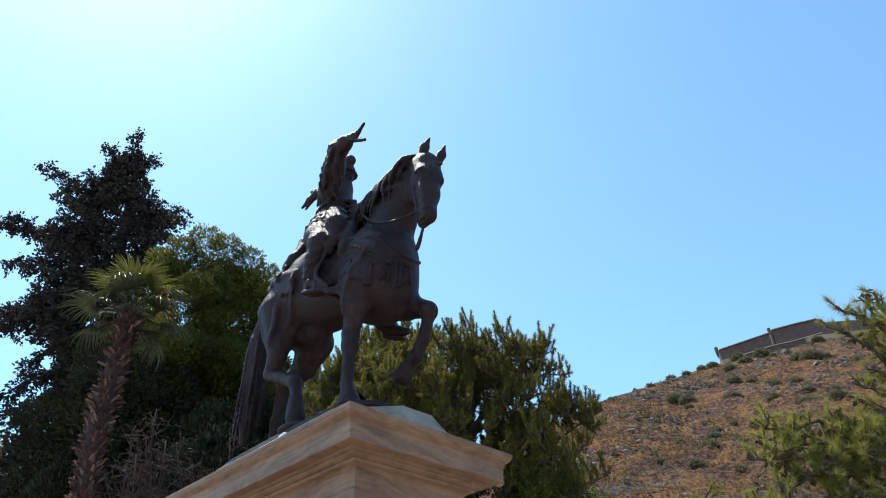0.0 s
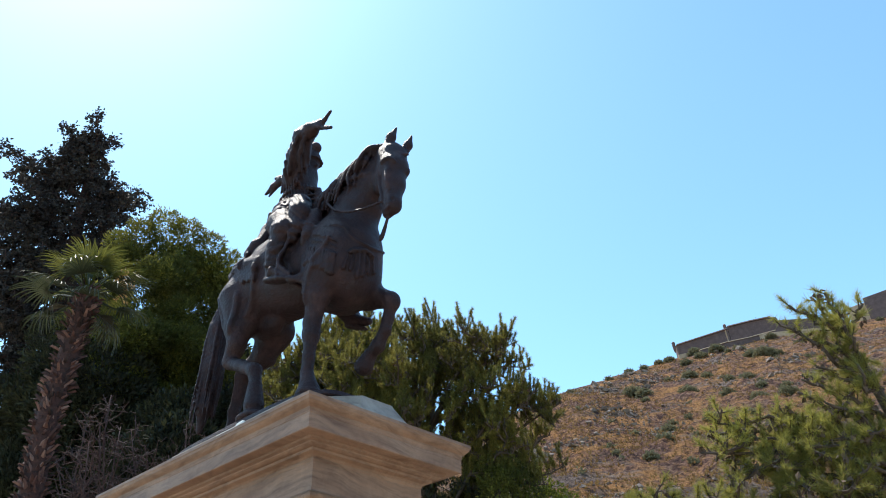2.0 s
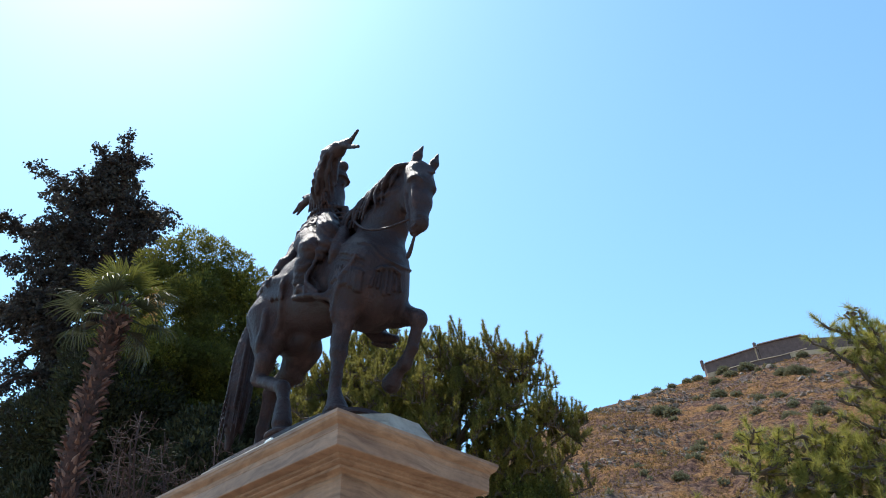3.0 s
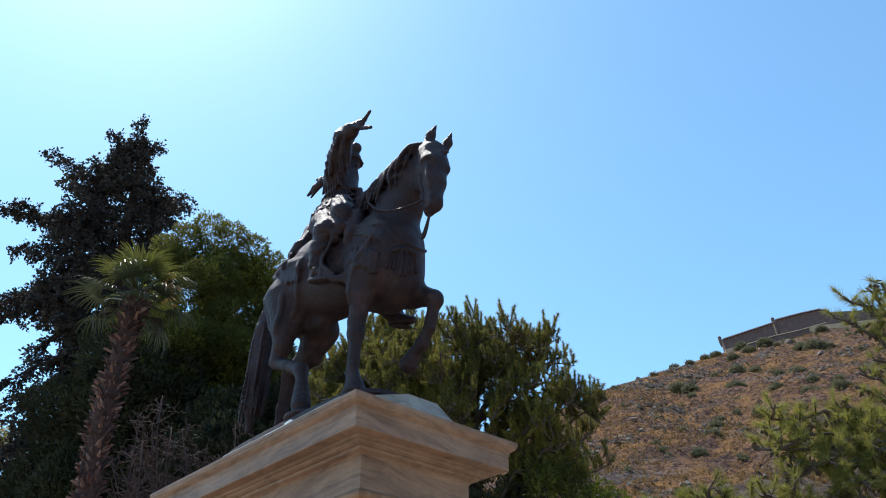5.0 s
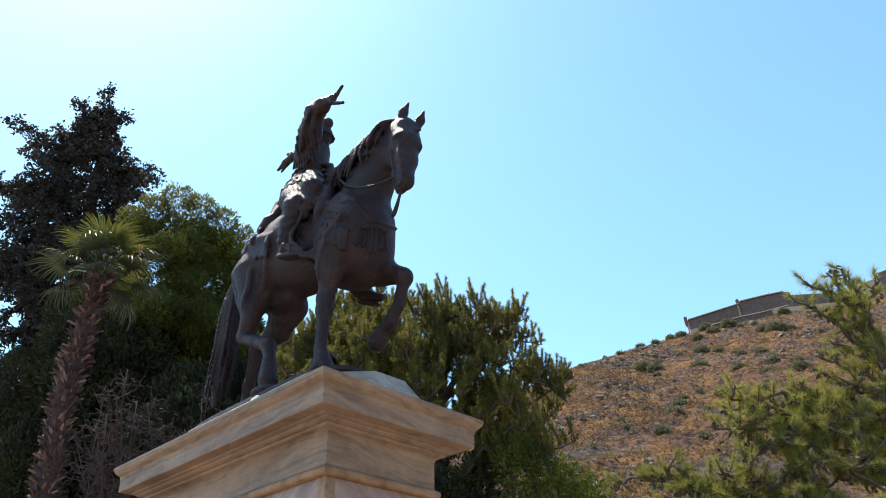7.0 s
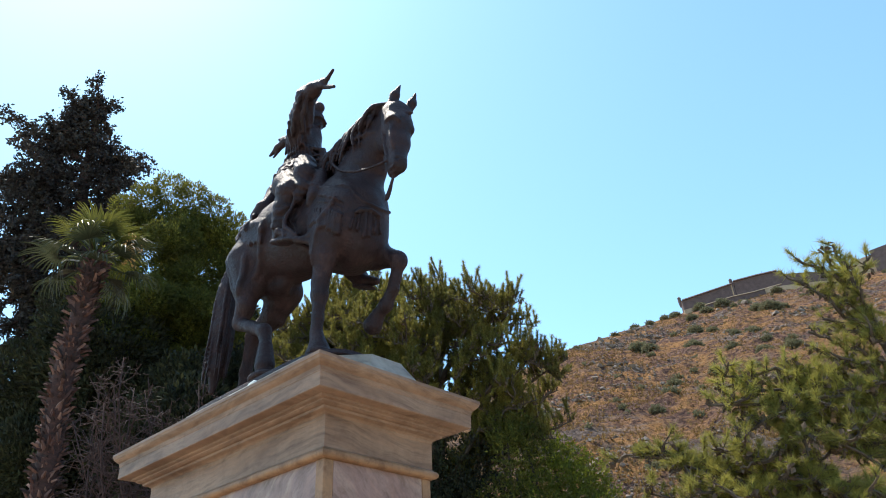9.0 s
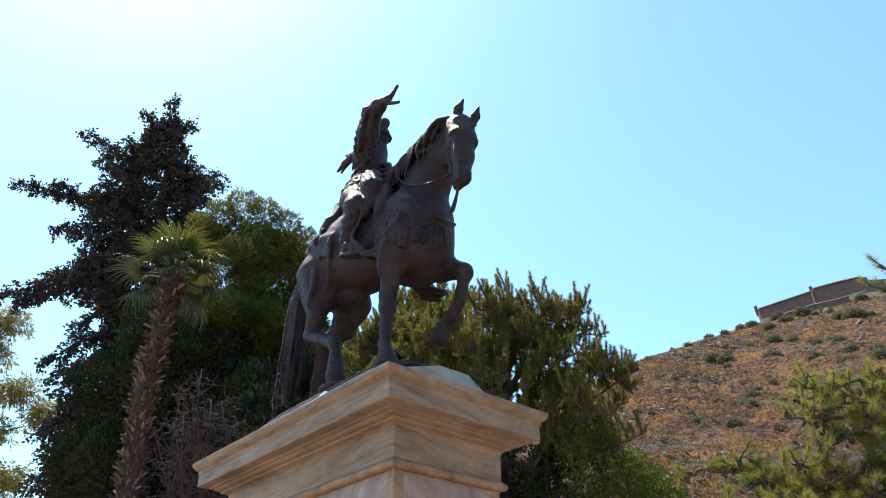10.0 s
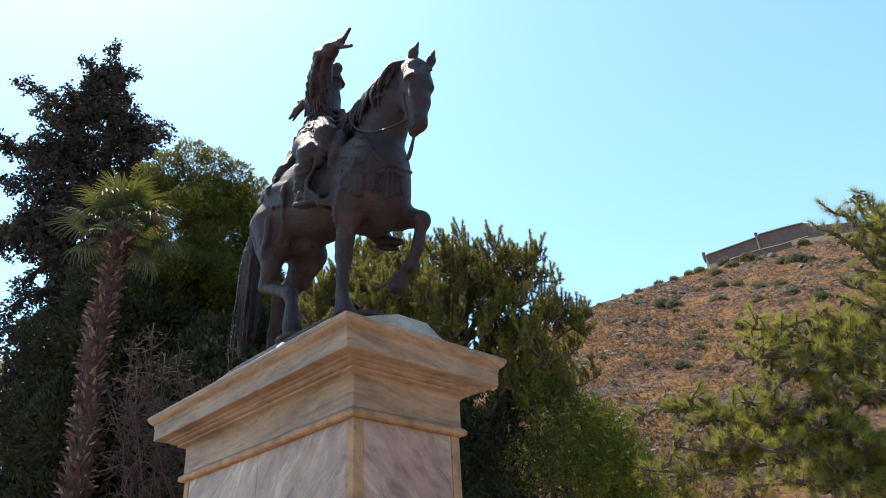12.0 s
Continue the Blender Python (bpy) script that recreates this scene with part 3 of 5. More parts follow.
    S.blob((0.10, 0.745, 6.72), (0.045, 0.04, 0.05), k=0.03)
    S.blob((0.15, 0.92, 6.72), (0.045, 0.04, 0.05), k=0.03)
    S.chain([(-0.02, 0.80, 7.12, 0.05), (0.02, 0.82, 7.24, 0.052), (0.075, 0.85, 7.37, 0.012)], 0.03)
    S.chain([(0.07, 0.97, 7.08, 0.05), (0.11, 0.99, 7.17, 0.05), (0.16, 1.0, 7.29, 0.012)], 0.03)
    # forelock and mane
    for i in range(9):
        y = 0.84 + 0.016 * i
        S.line([(0.02, y, 7.16), (0.1, y - 0.02, 7.04 + rng.uniform(-0.03, 0.03)), (0.12 + rng.uniform(-0.01, 0.02), y - 0.05, 6.88)], 0.025, 0.012)
    for i in range(46):
        t = i / 45
        x, z = -0.02 - 1.0 * t, 7.20 - 0.08 * t - 0.32 * t * t
        out = rng.uniform(0.0, 1.0)
        drop = rng.uniform(0.25, 0.5)
        y = 0.90 - 0.10 * (1 - out)
        S.line([(x, 0.9, z), (x - 0.16, y - 0.1, z - 0.02 - 0.1 * rng.random()), (x - 0.26 - 0.1 * rng.random(), y - 0.16, z - drop * 0.6), (x - 0.30 - 0.12 * rng.random(), y - 0.15, z - drop)], 0.035, 0.012)
    for i in range(10):
        z = 7.20 - 0.05 * i
        S.line([(-0.7, 0.92, z), (-0.95, 0.9, z + 0.03), (-1.13 - 0.05 * rng.random(), 0.9 + rng.uniform(-0.05, 0.05), z - 0.06)], 0.04, 0.012)
    # tail
    S.chain([(-2.7, 0.77, 6.50, 0.09), (-2.86, 0.76, 6.38, 0.10), (-2.97, 0.75, 6.0, 0.12), (-3.0, 0.75, 5.5, 0.12), (-3.03, 0.74, 5.0, 0.09), (-3.06, 0.74, 4.72, 0.03)], 0.06)
    for i in range(34):
        a, q = rng.uniform(0, 6.28), rng.uniform(0.06, 0.13)
        dx, dy = q * math.cos(a), q * math.sin(a)
        S.line([(-2.88, 0.76 + dy * 0.6, 6.34), (-2.98 + dx, 0.75 + dy, 5.95), (-3.0 + dx * 1.1, 0.75 + dy * 1.2, 5.4), (-3.03 + dx * 1.3, 0.74 + dy * 1.3, 4.75 + rng.uniform(-0.12, 0.4))], 0.03, 0.008)
    # sheath, muscles and veins
    S.blob((-1.95, 0.82, 5.66), (0.2, 0.12, 0.1), k=0.08)
    S.blob((-2.1, 0.62, 5.78), (0.16, 0.1, 0.2), (0, 30, 0), 0.08)
    # saddle, blanket and rolls
    S.cone((-1.35, 0.87, 6.33), (-1.86, 0.83, 6.33), 0.42, 0.42, 0.02, 1.02)
    S.chain([(-1.97, 0.56, 6.66, 0.09), (-1.98, 0.66, 6.94, 0.10), (-2.0, 0.88, 7.02, 0.11), (-2.0, 1.05, 6.85, 0.10)], 0.03)
    S.chain([(-1.97, 0.66, 7.0, 0.08), (-1.99, 0.92, 7.05, 0.08)], 0.02)
    S.chain([(-2.0, 0.52, 6.66, 0.08), (-2.1, 0.49, 6.45, 0.07), (-1.95, 0.45, 6.34, 0.07), (-1.75, 0.44, 6.28, 0.06)], 0.03)
    for i in range(12):
        S.cone((-2.16 + 0.035 * i, 0.42, 6.42 - 0.012 * i), (-2.17 + 0.036 * i, 0.41, 6.18 - 0.01 * i - 0.02 * (i % 3)), 0.028, 0.02, 0.012)
    S.chain([(-1.28, 0.9, 6.85, 0.1), (-1.24, 0.9, 7.08, 0.06)], 0.04)
    # rider: hips, skirt, waist and chest
    S.blob((-1.64, 0.86, 6.96), (0.24, 0.32, 0.22), k=0.08)
    S.cone((-1.66, 0.85, 7.05), (-1.65, 0.84, 7.34), 0.21, 0.18, 0.06)
    S.cone((-1.66, 0.84, 7.42), (-1.68, 0.85, 7.70), 0.195, 0.20, 0.05)
    S.blob((-1.65, 0.85, 7.38), (0.225, 0.225, 0.045), (0, -6, 0), 0.03)
    S.blob((-1.69, 0.84, 7.77), (0.16, 0.22, 0.10), k=0.06)
    for i in range(22):
        a = math.radians(150 + 12 * i)
        c, s = math.cos(a), math.sin(a)
        S.cone((-1.65 + 0.18 * c, 0.85 + 0.19 * s, 7.26), (-1.62 + 0.27 * c, 0.85 + 0.36 * s, 6.92), 0.025, 0.04, 0.02)
    for i in range(5):
        S.blob((-1.65, 0.85, 7.16 + 0.035 * i), (0.215, 0.225, 0.02), (4, 3 * (i % 2), 0), 0.012)
    S.blob((-1.85, 0.68, 7.12), (0.085, 0.075, 0.13), (0, 15, 20), 0.03)
    for i in range(14):
        S.cone((-1.62 + rng.uniform(-.18, .18), 0.66 + rng.uniform(-.03, .05), 7.42), (-1.58 + rng.uniform(-.14, .14), 0.64, 7.68), 0.016, 0.01, 0.02)
    # sash, garters and boot cuff
    for z, r, y in ((7.22, 0.205, 0.0), (7.27, 0.20, 0.01), (7.32, 0.195, 0.02)):
        ring = [(-1.655 + r * math.cos(a), 0.848 + (r + 0.005) * math.sin(a), z + 0.02 * math.sin(2 * a + 9 * y)) for a in np.linspace(0, 2 * np.pi, 19)]
        for p, q in zip(ring, ring[1:]):
            S.cone(p, q, 0.03, 0.03, 0.012)
    for t in (0.02, 0.12, 0.45, 0.62, 0.8, 0.95):
        c, r = np.array((-1.26, 0.42, 6.44)) + t * np.array((-0.17, 0.02, -0.42)), 0.138 - 0.045 * t
        ring = [c + (r * math.cos(a), r * math.sin(a), -0.35 * r * math.cos(a)) for a in np.linspace(0, 2 * np.pi, 15)]
        for p, q in zip(ring, ring[1:]):
            S.cone(p, q, 0.016, 0.016, 0.01)
    for k in range(7):
        a = radians(170 + 22 * k)
        S.line([(-1.6 + 0.2 * math.cos(a), 0.72 + 0.16 * math.sin(a), 7.1), (-1.5 + 0.2 * math.cos(a), 0.6 + 0.16 * math.sin(a), 6.8), (-1.36 + 0.16 * math.cos(a), 0.48 + 0.13 * math.sin(a), 6.55)], 0.02, 0.016, 0.015)
    # right arm, raised and pointing
    S.chain([(-1.60, 0.68, 7.58, 0.14), (-1.42, 0.59, 7.74, 0.138), (-1.25, 0.53, 7.92, 0.125)], 0.05)
    S.chain([(-1.25, 0.52, 7.93, 0.118), (-1.08, 0.505, 7.90, 0.092), (-0.97, 0.50, 7.88, 0.06)], 0.04)
    S.line([(-1.52, 0.55, 7.52), (-1.38, 0.47, 7.68), (-1.22, 0.42, 7.84)], 0.03, 0.025)
    S.line([(-1.40, 0.62, 7.52), (-1.28, 0.52, 7.66), (-1.15, 0.47, 7.80)], 0.03, 0.025)
    S.line([(-1.66, 0.62, 7.6), (-1.54, 0.60, 7.82), (-1.34, 0.52, 8.0)], 0.03, 0.03)
    S.blob((-0.90, 0.50, 7.87), (0.09, 0.05, 0.075), (0, 35, 0), 0.03)
    S.chain([(-0.90, 0.50, 7.84, 0.028), (-0.80, 0.50, 7.88, 0.026), (-0.70, 0.50, 7.945, 0.02)], 0.015)
    S.chain([(-0.86, 0.50, 7.79, 0.03), (-0.74, 0.49, 7.70, 0.025), (-0.64, 0.485, 7.63, 0.02)], 0.015)
    for i in range(3):
        S.cone((-0.98 + 0.035 * i, 0.47, 7.93 - 0.03 * i), (-0.93 + 0.035 * i, 0.475, 7.85 - 0.03 * i), 0.028, 0.026, 0.012)
    # head and crested helmet
    S.cone((-1.65, 0.88, 7.78), (-1.62, 0.90, 7.9), 0.085, 0.08, 0.04)
    S.blob((-1.62, 0.92, 7.96), (0.125, 0.105, 0.16), (0, 10, 0), 0.03)
    S.cone((-1.53, 0.92, 7.90), (-1.49, 0.92, 7.86), 0.03, 0.022, 0.03)
    S.cone((-1.56, 0.92, 7.82), (-1.54, 0.92, 7.74), 0.05, 0.04, 0.04)
    S.blob((-1.66, 0.92, 8.06), (0.165, 0.145, 0.12), (0, 12, 0), 0.02)
    S.blob((-1.65, 0.92, 8.01), (0.2, 0.17, 0.02), (0, 12, 0), 0.02)
    S.chain([(-1.54, 0.92, 8.19, 0.075), (-1.66, 0.93, 8.28, 0.08), (-1.85, 0.94, 8.3, 0.085), (-2.02, 0.95, 8.2, 0.09), (-2.06, 0.95, 8.0, 0.09), (-2.0, 0.95, 7.8, 0.07)], 0.04)
    for i in range(9):
        y = 0.88 + 0.016 * i
        S.line([(-1.95, y, 8.26), (-2.12, y, 8.1), (-2.08 + rng.uniform(-.04, .02), y, 7.8)], 0.03, 0.015)
    # dagger hilts and scarf end at the back of the belt
    S.chain([(-1.86, 0.78, 7.78, 0.05), (-2.02, 0.76, 7.82, 0.052), (-2.16, 0.75, 7.80, 0.045), (-2.32, 0.74, 7.76, 0.016)], 0.03)
    S.chain([(-2.0, 0.74, 7.86, 0.03), (-2.1, 0.73, 7.89, 0.022)], 0.015)
    S.chain([(-2.16, 0.76, 7.76, 0.025), (-2.24, 0.75, 7.69, 0.014)], 0.015)
    # left arm holding the reins
    S.chain([(-1.72, 1.0, 7.68, 0.10), (-1.70, 1.06, 7.42, 0.09), (-1.48, 0.98, 7.24, 0.07), (-1.36, 0.92, 7.22, 0.055)], 0.04)
    S.chain([(-1.34, 0.9, 7.08, 0.06), (-1.35, 0.9, 7.24, 0.05), (-1.37, 0.9, 7.33, 0.045)], 0.02)
    # legs, boots and stirrups
    S.chain([(-1.62, 0.68, 6.95, 0.17), (-1.40, 0.47, 6.62, 0.16), (-1.24, 0.42, 6.44, 0.135)], 0.06)
    S.chain([(-1.26, 0.42, 6.44, 0.138), (-1.36, 0.43, 6.22, 0.125), (-1.43, 0.44, 6.02, 0.09)], 0.04)
    S.chain([(-1.45, 0.44, 5.94, 0.07), (-1.28, 0.42, 5.86, 0.065), (-1.13, 0.41, 5.80, 0.04)], 0.03)
    S.blob((-1.29, 0.41, 5.80), (0.25, 0.095, 0.035), (8, 20, 0), 0.01)
    S.chain([(-1.48, 0.40, 5.88, 0.03), (-1.30, 0.34, 5.90, 0.04), (-1.10, 0.40, 5.76, 0.03)], 0.02)
    S.line([(-1.20, 0.34, 5.75), (-1.22, 0.35, 5.95), (-1.27, 0.38, 6.1)], 0.015, 0.012)
    S.line([(-1.16, 0.49, 5.75), (-1.20, 0.48, 5.95), (-1.27, 0.40, 6.1)], 0.015, 0.012)
    for i in range(5):
        S.cone((-1.30 - 0.02 * i, 0.42, 6.34 - 0.08 * i), (-1.33 - 0.02 * i, 0.33, 6.32 - 0.08 * i), 0.09, 0.02, 0.03)
    S.chain([(-1.70, 1.05, 6.95, 0.2), (-1.40, 1.30, 6.62, 0.16), (-1.26, 1.36, 6.42, 0.13), (-1.34, 1.40, 6.0, 0.085)], 0.05)
    S.chain([(-1.36, 1.42, 5.86, 0.085), (-1.24, 1.44, 5.68, 0.085), (-1.0, 1.45, 5.58, 0.045)], 0.03)
    S.blob((-1.2, 1.44, 5.58), (0.2, 0.085, 0.022), (0, 24, 0), 0.01)
    S.chain([(-1.34, 1.40, 6.05, 0.12), (-1.36, 1.42, 5.86, 0.11), (-1.28, 1.44, 5.74, 0.10)], 0.04)
    # holster and cloth in front of the knee
    S.chain([(-1.22, 0.56, 6.86, 0.13), (-1.08, 0.47, 6.62, 0.12), (-1.06, 0.45, 6.4, 0.08), (-1.12, 0.44, 6.26, 0.05)], 0.03)
    S.line([(-1.26, 0.5, 6.84), (-1.14, 0.4, 6.6), (-1.16, 0.4, 6.34)], 0.03, 0.02)
    # pistol holster hanging before the knee
    S.chain([(-0.99, 0.62, 6.62, 0.075), (-0.93, 0.54, 6.39, 0.085), (-0.93, 0.50, 6.24, 0.075), (-0.98, 0.49, 6.16, 0.05)], 0.012)
    # breast harness with tassels
    band = curve([(-1.12, 0.47, 6.50), (-0.92, 0.50, 6.36), (-0.68, 0.57, 6.20), (-0.47, 0.70, 6.04), (-0.38, 0.88, 5.97), (-0.46, 1.06, 6.04), (-0.7, 1.2, 6.22), (-1.1, 1.28, 6.5)], 10)
    band = [S.snap(p, 0.002) for p in band]
    for p, q in zip(band, band[1:]):
        S.cone(p, q, 0.014, 0.014, 0.012)
    # fan of tassels on the chest
    tops = [(-0.56, 0.75, 5.85), (-0.53, 0.78, 5.88), (-0.50, 0.81, 5.90), (-0.47, 0.84, 5.91), (-0.45, 0.87, 5.90), (-0.43, 0.91, 5.88)]
    ends = [(-0.56, 0.71, 5.68), (-0.53, 0.75, 5.64), (-0.50, 0.80, 5.63), (-0.47, 0.84, 5.62), (-0.45, 0.89, 5.65), (-0.43, 0.95, 5.71)]
    fan = [(S.snap(p, 0.01), S.snap(0.5 * (np.array(p) + q), 0.008), S.snap(q + (np.array(p) - q) * rng.uniform(0.0, 0.25), 0.012)) for p, q in zip(tops, ends)]
    for p, a, b in fan:
        S.cone(p, a, 0.012, 0.015, 0.006)
        S.cone(a, b, 0.015, 0.019, 0.006)
    for (p, a, b), (q, c, d) in zip(fan, fan[1:]):
        S.cone(p, q, 0.022, 0.022, 0.012)
    # fringed saddle cloth on the near shoulder: three braids and a row of tassels
    for z, y in ((0.16, 0.0), (0.08, 0.0), (0.0, 0.0)):
        row = [S.snap((-0.82 + 0.045 * i, 0.47, 6.02 + z - 0.028 * i), 0.006) for i in range(10)]
        for p, q in zip(row, row[1:]):
            S.cone(p, q, 0.013, 0.013, 0.01)
    hang = [(S.snap((-0.82 + 0.034 * i, 0.47, 6.0 - 0.02 * i), 0.006), S.snap((-0.835 + 0.034 * i, 0.47, 5.9 - 0.02 * i), 0.008), S.snap((-0.86 + 0.035 * i, 0.47, 5.82 - 0.022 * i + rng.uniform(-0.03, 0.03)), 0.014)) for i in range(12)]
    for p, a, b in hang:
        S.cone(p, a, 0.012, 0.018, 0.006)
        S.cone(a, b, 0.014, 0.020, 0.006)
    # pleats of the kilt, hem of the jacket and turns of the sash
    for p, q in (((-1.42, 0.55, 6.93), (-1.63, 0.50, 6.67)), ((-1.36, 0.55, 6.9), (-1.55, 0.48, 6.58)), ((-1.28, 0.55, 6.84), (-1.46, 0.46, 6.5)), ((-1.2, 0.55, 6.76), (-1.36, 0.45, 6.42)), ((-1.12, 0.55, 6.7), (-1.26, 0.44, 6.36))):
        way = [S.snap(np.array(p) + (np.array(q) - p) * t, 0.008) for t in np.linspace(0, 1, 7)]
        for n, (a, b) in enumerate(zip(way, way[1:])):
            S.cone(a, b, 0.018 + 0.002 * n, 0.02 + 0.002 * n, 0.012)
    for z, r in ((7.36, 0.022), (7.24, 0.016), (7.18, 0.018), (7.12, 0.016), (7.06, 0.02)):
        way = [S.snap((-1.65 + 0.3 * math.cos(a), 0.85 + 0.3 * math.sin(a), z + 0.03 * math.sin(a + 7 * z)), 0.004) for a in np.linspace(-2.6, 0.9, 16)]
        for a, b in zip(way, way[1:]):
            S.cone(a, b, r, r, 0.008)
    # open edge of the jacket and creases of the sleeve
    for pts in ([(-1.5, 0.6, 7.4), (-1.42, 0.62, 7.6), (-1.45, 0.68, 7.75)], [(-1.62, 0.58, 7.42), (-1.6, 0.56, 7.55), (-1.5, 0.5, 7.68)], [(-1.75, 0.62, 7.45), (-1.74, 0.6, 7.6), (-1.66, 0.58, 7.72)]):
        way = [S.snap(p, 0.004) for p in curve(pts, 5)]
        for a, b in zip(way, way[1:]):
            S.cone(a, b, 0.018, 0.014, 0.012)
    # folds of the flank, stifle and haunch
    for pts, r in (([(-1.78, 0.5, 6.25), (-1.85, 0.5, 5.95), (-2.0, 0.52, 5.72)], 0.03), ([(-2.45, 0.5, 6.3), (-2.4, 0.45, 6.0), (-2.28, 0.45, 5.65)], 0.02), ([(-2.1, 0.45, 6.0), (-2.12, 0.45, 5.8), (-2.16, 0.45, 5.55)], 0.025), ([(-0.95, 0.45, 5.95), (-0.98, 0.45, 5.7), (-0.93, 0.45, 5.5)], 0.025)):
        way = [S.snap(p, -0.004) for p in curve(pts, 5)]
        for a, b in zip(way, way[1:]):
            S.cone(a, b, r, r, 0.04)
    # crumpled saddle blanket over the loins
    for k in range(9):
        x = -2.06 - 0.05 * k
        way = [S.snap((x + 0.03 * math.sin(3 * t + k), 0.84 - 0.42 * math.sin(t), 6.6 - 0.34 * (1 - math.cos(t))), 0.012) for t in np.linspace(0.2, 1.3 - 0.1 * (k % 3), 8)]
        for n, (a, b) in enumerate(zip(way, way[1:])):
            S.cone(a, b, 0.022 + 0.008 * math.sin(2.1 * n + 1.7 * k), 0.022, 0.03)
    # girth, cheek folds and the lines of the muscles
    for y0 in (0.45,):
        ring = [S.snap((-1.1, 0.86 + 0.55 * math.sin(a), 6.1 - 0.6 * math.cos(a)), 0.004) for a in np.linspace(-1.9, 1.9, 26)]
        for p, q in zip(ring, ring[1:]):
            S.cone(p, q, 0.022, 0.022, 0.01)
    vein = [S.snap(p, 0.002) for p in curve([(-0.55, 0.5, 6.0), (-0.7, 0.5, 5.8), (-0.8, 0.46, 5.6), (-0.86, 0.48, 5.35)], 5)]
    for p, q in zip(vein, vein[1:]):
        S.cone(p, q, 0.018, 0.014, 0.03)
    # bridle, reins and curb chain
    S.line([(-0.08, 0.76, 7.1), (-0.06, 0.72, 6.85), (-0.05, 0.72, 6.6), (0.0, 0.73, 6.3)], 0.02, 0.018)
    S.line([(0.0, 0.73, 6.3), (-0.25, 0.64, 6.28), (-0.6, 0.62, 6.45), (-0.95, 0.70, 6.85), (-1.25, 0.88, 7.2)], 0.013, 0.013)
    S.line([(0.08, 0.70, 6.45), (0.165, 0.78, 6.46), (0.16, 0.86, 6.48)], 0.014, 0.014)
    S.line([(-0.06, 0.75, 6.98), (0.1, 0.78, 6.92), (0.2, 0.9, 6.92)], 0.016, 0.016)
    S.line([(0.02, 0.79, 6.12), (-0.02, 0.79, 6.02), (-0.06, 0.8, 5.96), (-0.1, 0.8, 5.9)], 0.012, 0.02)
    for y in (0.716, 0.86):
        S.carve((0.165, y, 6.24), (0.03, 0.022, 0.03))
    S.line([(0.12, 0.71, 6.16), (0.05, 0.73, 6.17), (0.0, 0.75, 6.2)], 0.012, 0.012, 0.01)
    S.line([S.snap((0.09, 0.72, 6.66), 0.004), S.snap((0.1, 0.7, 6.5), 0.004), S.snap((0.12, 0.7, 6.38), 0.0)], 0.022, 0.012, 0.03)
    S.line([S.snap((0.03, 0.72, 6.78), 0.01), S.snap((0.1, 0.73, 6.79), 0.012), S.snap((0.15, 0.76, 6.74), 0.01)], 0.018, 0.012, 0.02)
    # sleeve, jacket, skirt, boots, saddle cloth and tail
    S.ripple((-1.75, 0.3, 7.42), (-1.05, 0.8, 8.15), (46, 20, 34), 0.007)
    S.ripple((-1.95, 0.55, 7.0), (-1.35, 1.15, 7.5), (52, 48, 16), 0.014)
    S.ripple((-1.85, 0.3, 6.5), (-1.15, 0.75, 7.0), (40, 14, 36), 0.012)
    S.ripple((-1.55, 0.25, 5.98), (-1.12, 0.6, 6.5), (20, 20, 60), 0.008)
    S.ripple((-2.3, 0.35, 6.35), (-1.85, 1.1, 7.15), (38, 30, 44), 0.012)
    S.ripple((-1.25, 0.3, 6.2), (-0.95, 0.7, 6.95), (40, 30, 30), 0.012)
    S.ripple((-3.3, 0.5, 4.6), (-2.8, 1.0, 6.4), (52, 58, 2), 0.003)
    S.ripple((-2.2, 0.75, 7.75), (-1.75, 1.1, 8.5), (60, 10, 40), 0.01)
    S.ripple((-1.2, 0.62, 6.75), (-0.15, 1.1, 7.32), (38, 20, 60), 0.012)
    S.ripple((-2.6, 0.4, 5.2), (-0.3, 1.4, 6.7), (9, 8, 11), 0.008)
    V, F = S.surface()
    return mesh_np("statue", V, F, True)


statue = part("equestrian_statue", sculpt_statue(), M_BRONZE)
tagged(statue, "dark weathered bronze statue of a rider on a prancing horse", "statue")


# ---- foliage helpers ----
RNG = np.random.default_rng(4)


def scatter_dirs(n, up=0.0):
    d = unit(RNG.normal(size=(n, 3)))
    d[:, 2] += up
    return unit(d)


def needles(base, way, count, length, width, spread, droop=0.0):
    """Tufts: at every base, count thin needles round its way."""
    n = len(base)
    B = np.repeat(base, count, 0)
    W = np.repeat(way, count, 0)
    d = unit(W + spread * RNG.normal(size=(n * count, 3)))
    d[:, 2] -= droop
    d = unit(d)
    L = length * RNG.uniform(0.65, 1.2, (n * count, 1))
    side = unit(np.cross(d, RNG.normal(size=(n * count, 3)))) * width * 0.5
    V = np.stack([B - side, B + side, B + d * L], 1).reshape(-1, 3)
    return V, np.arange(len(V)).reshape(-1, 3)


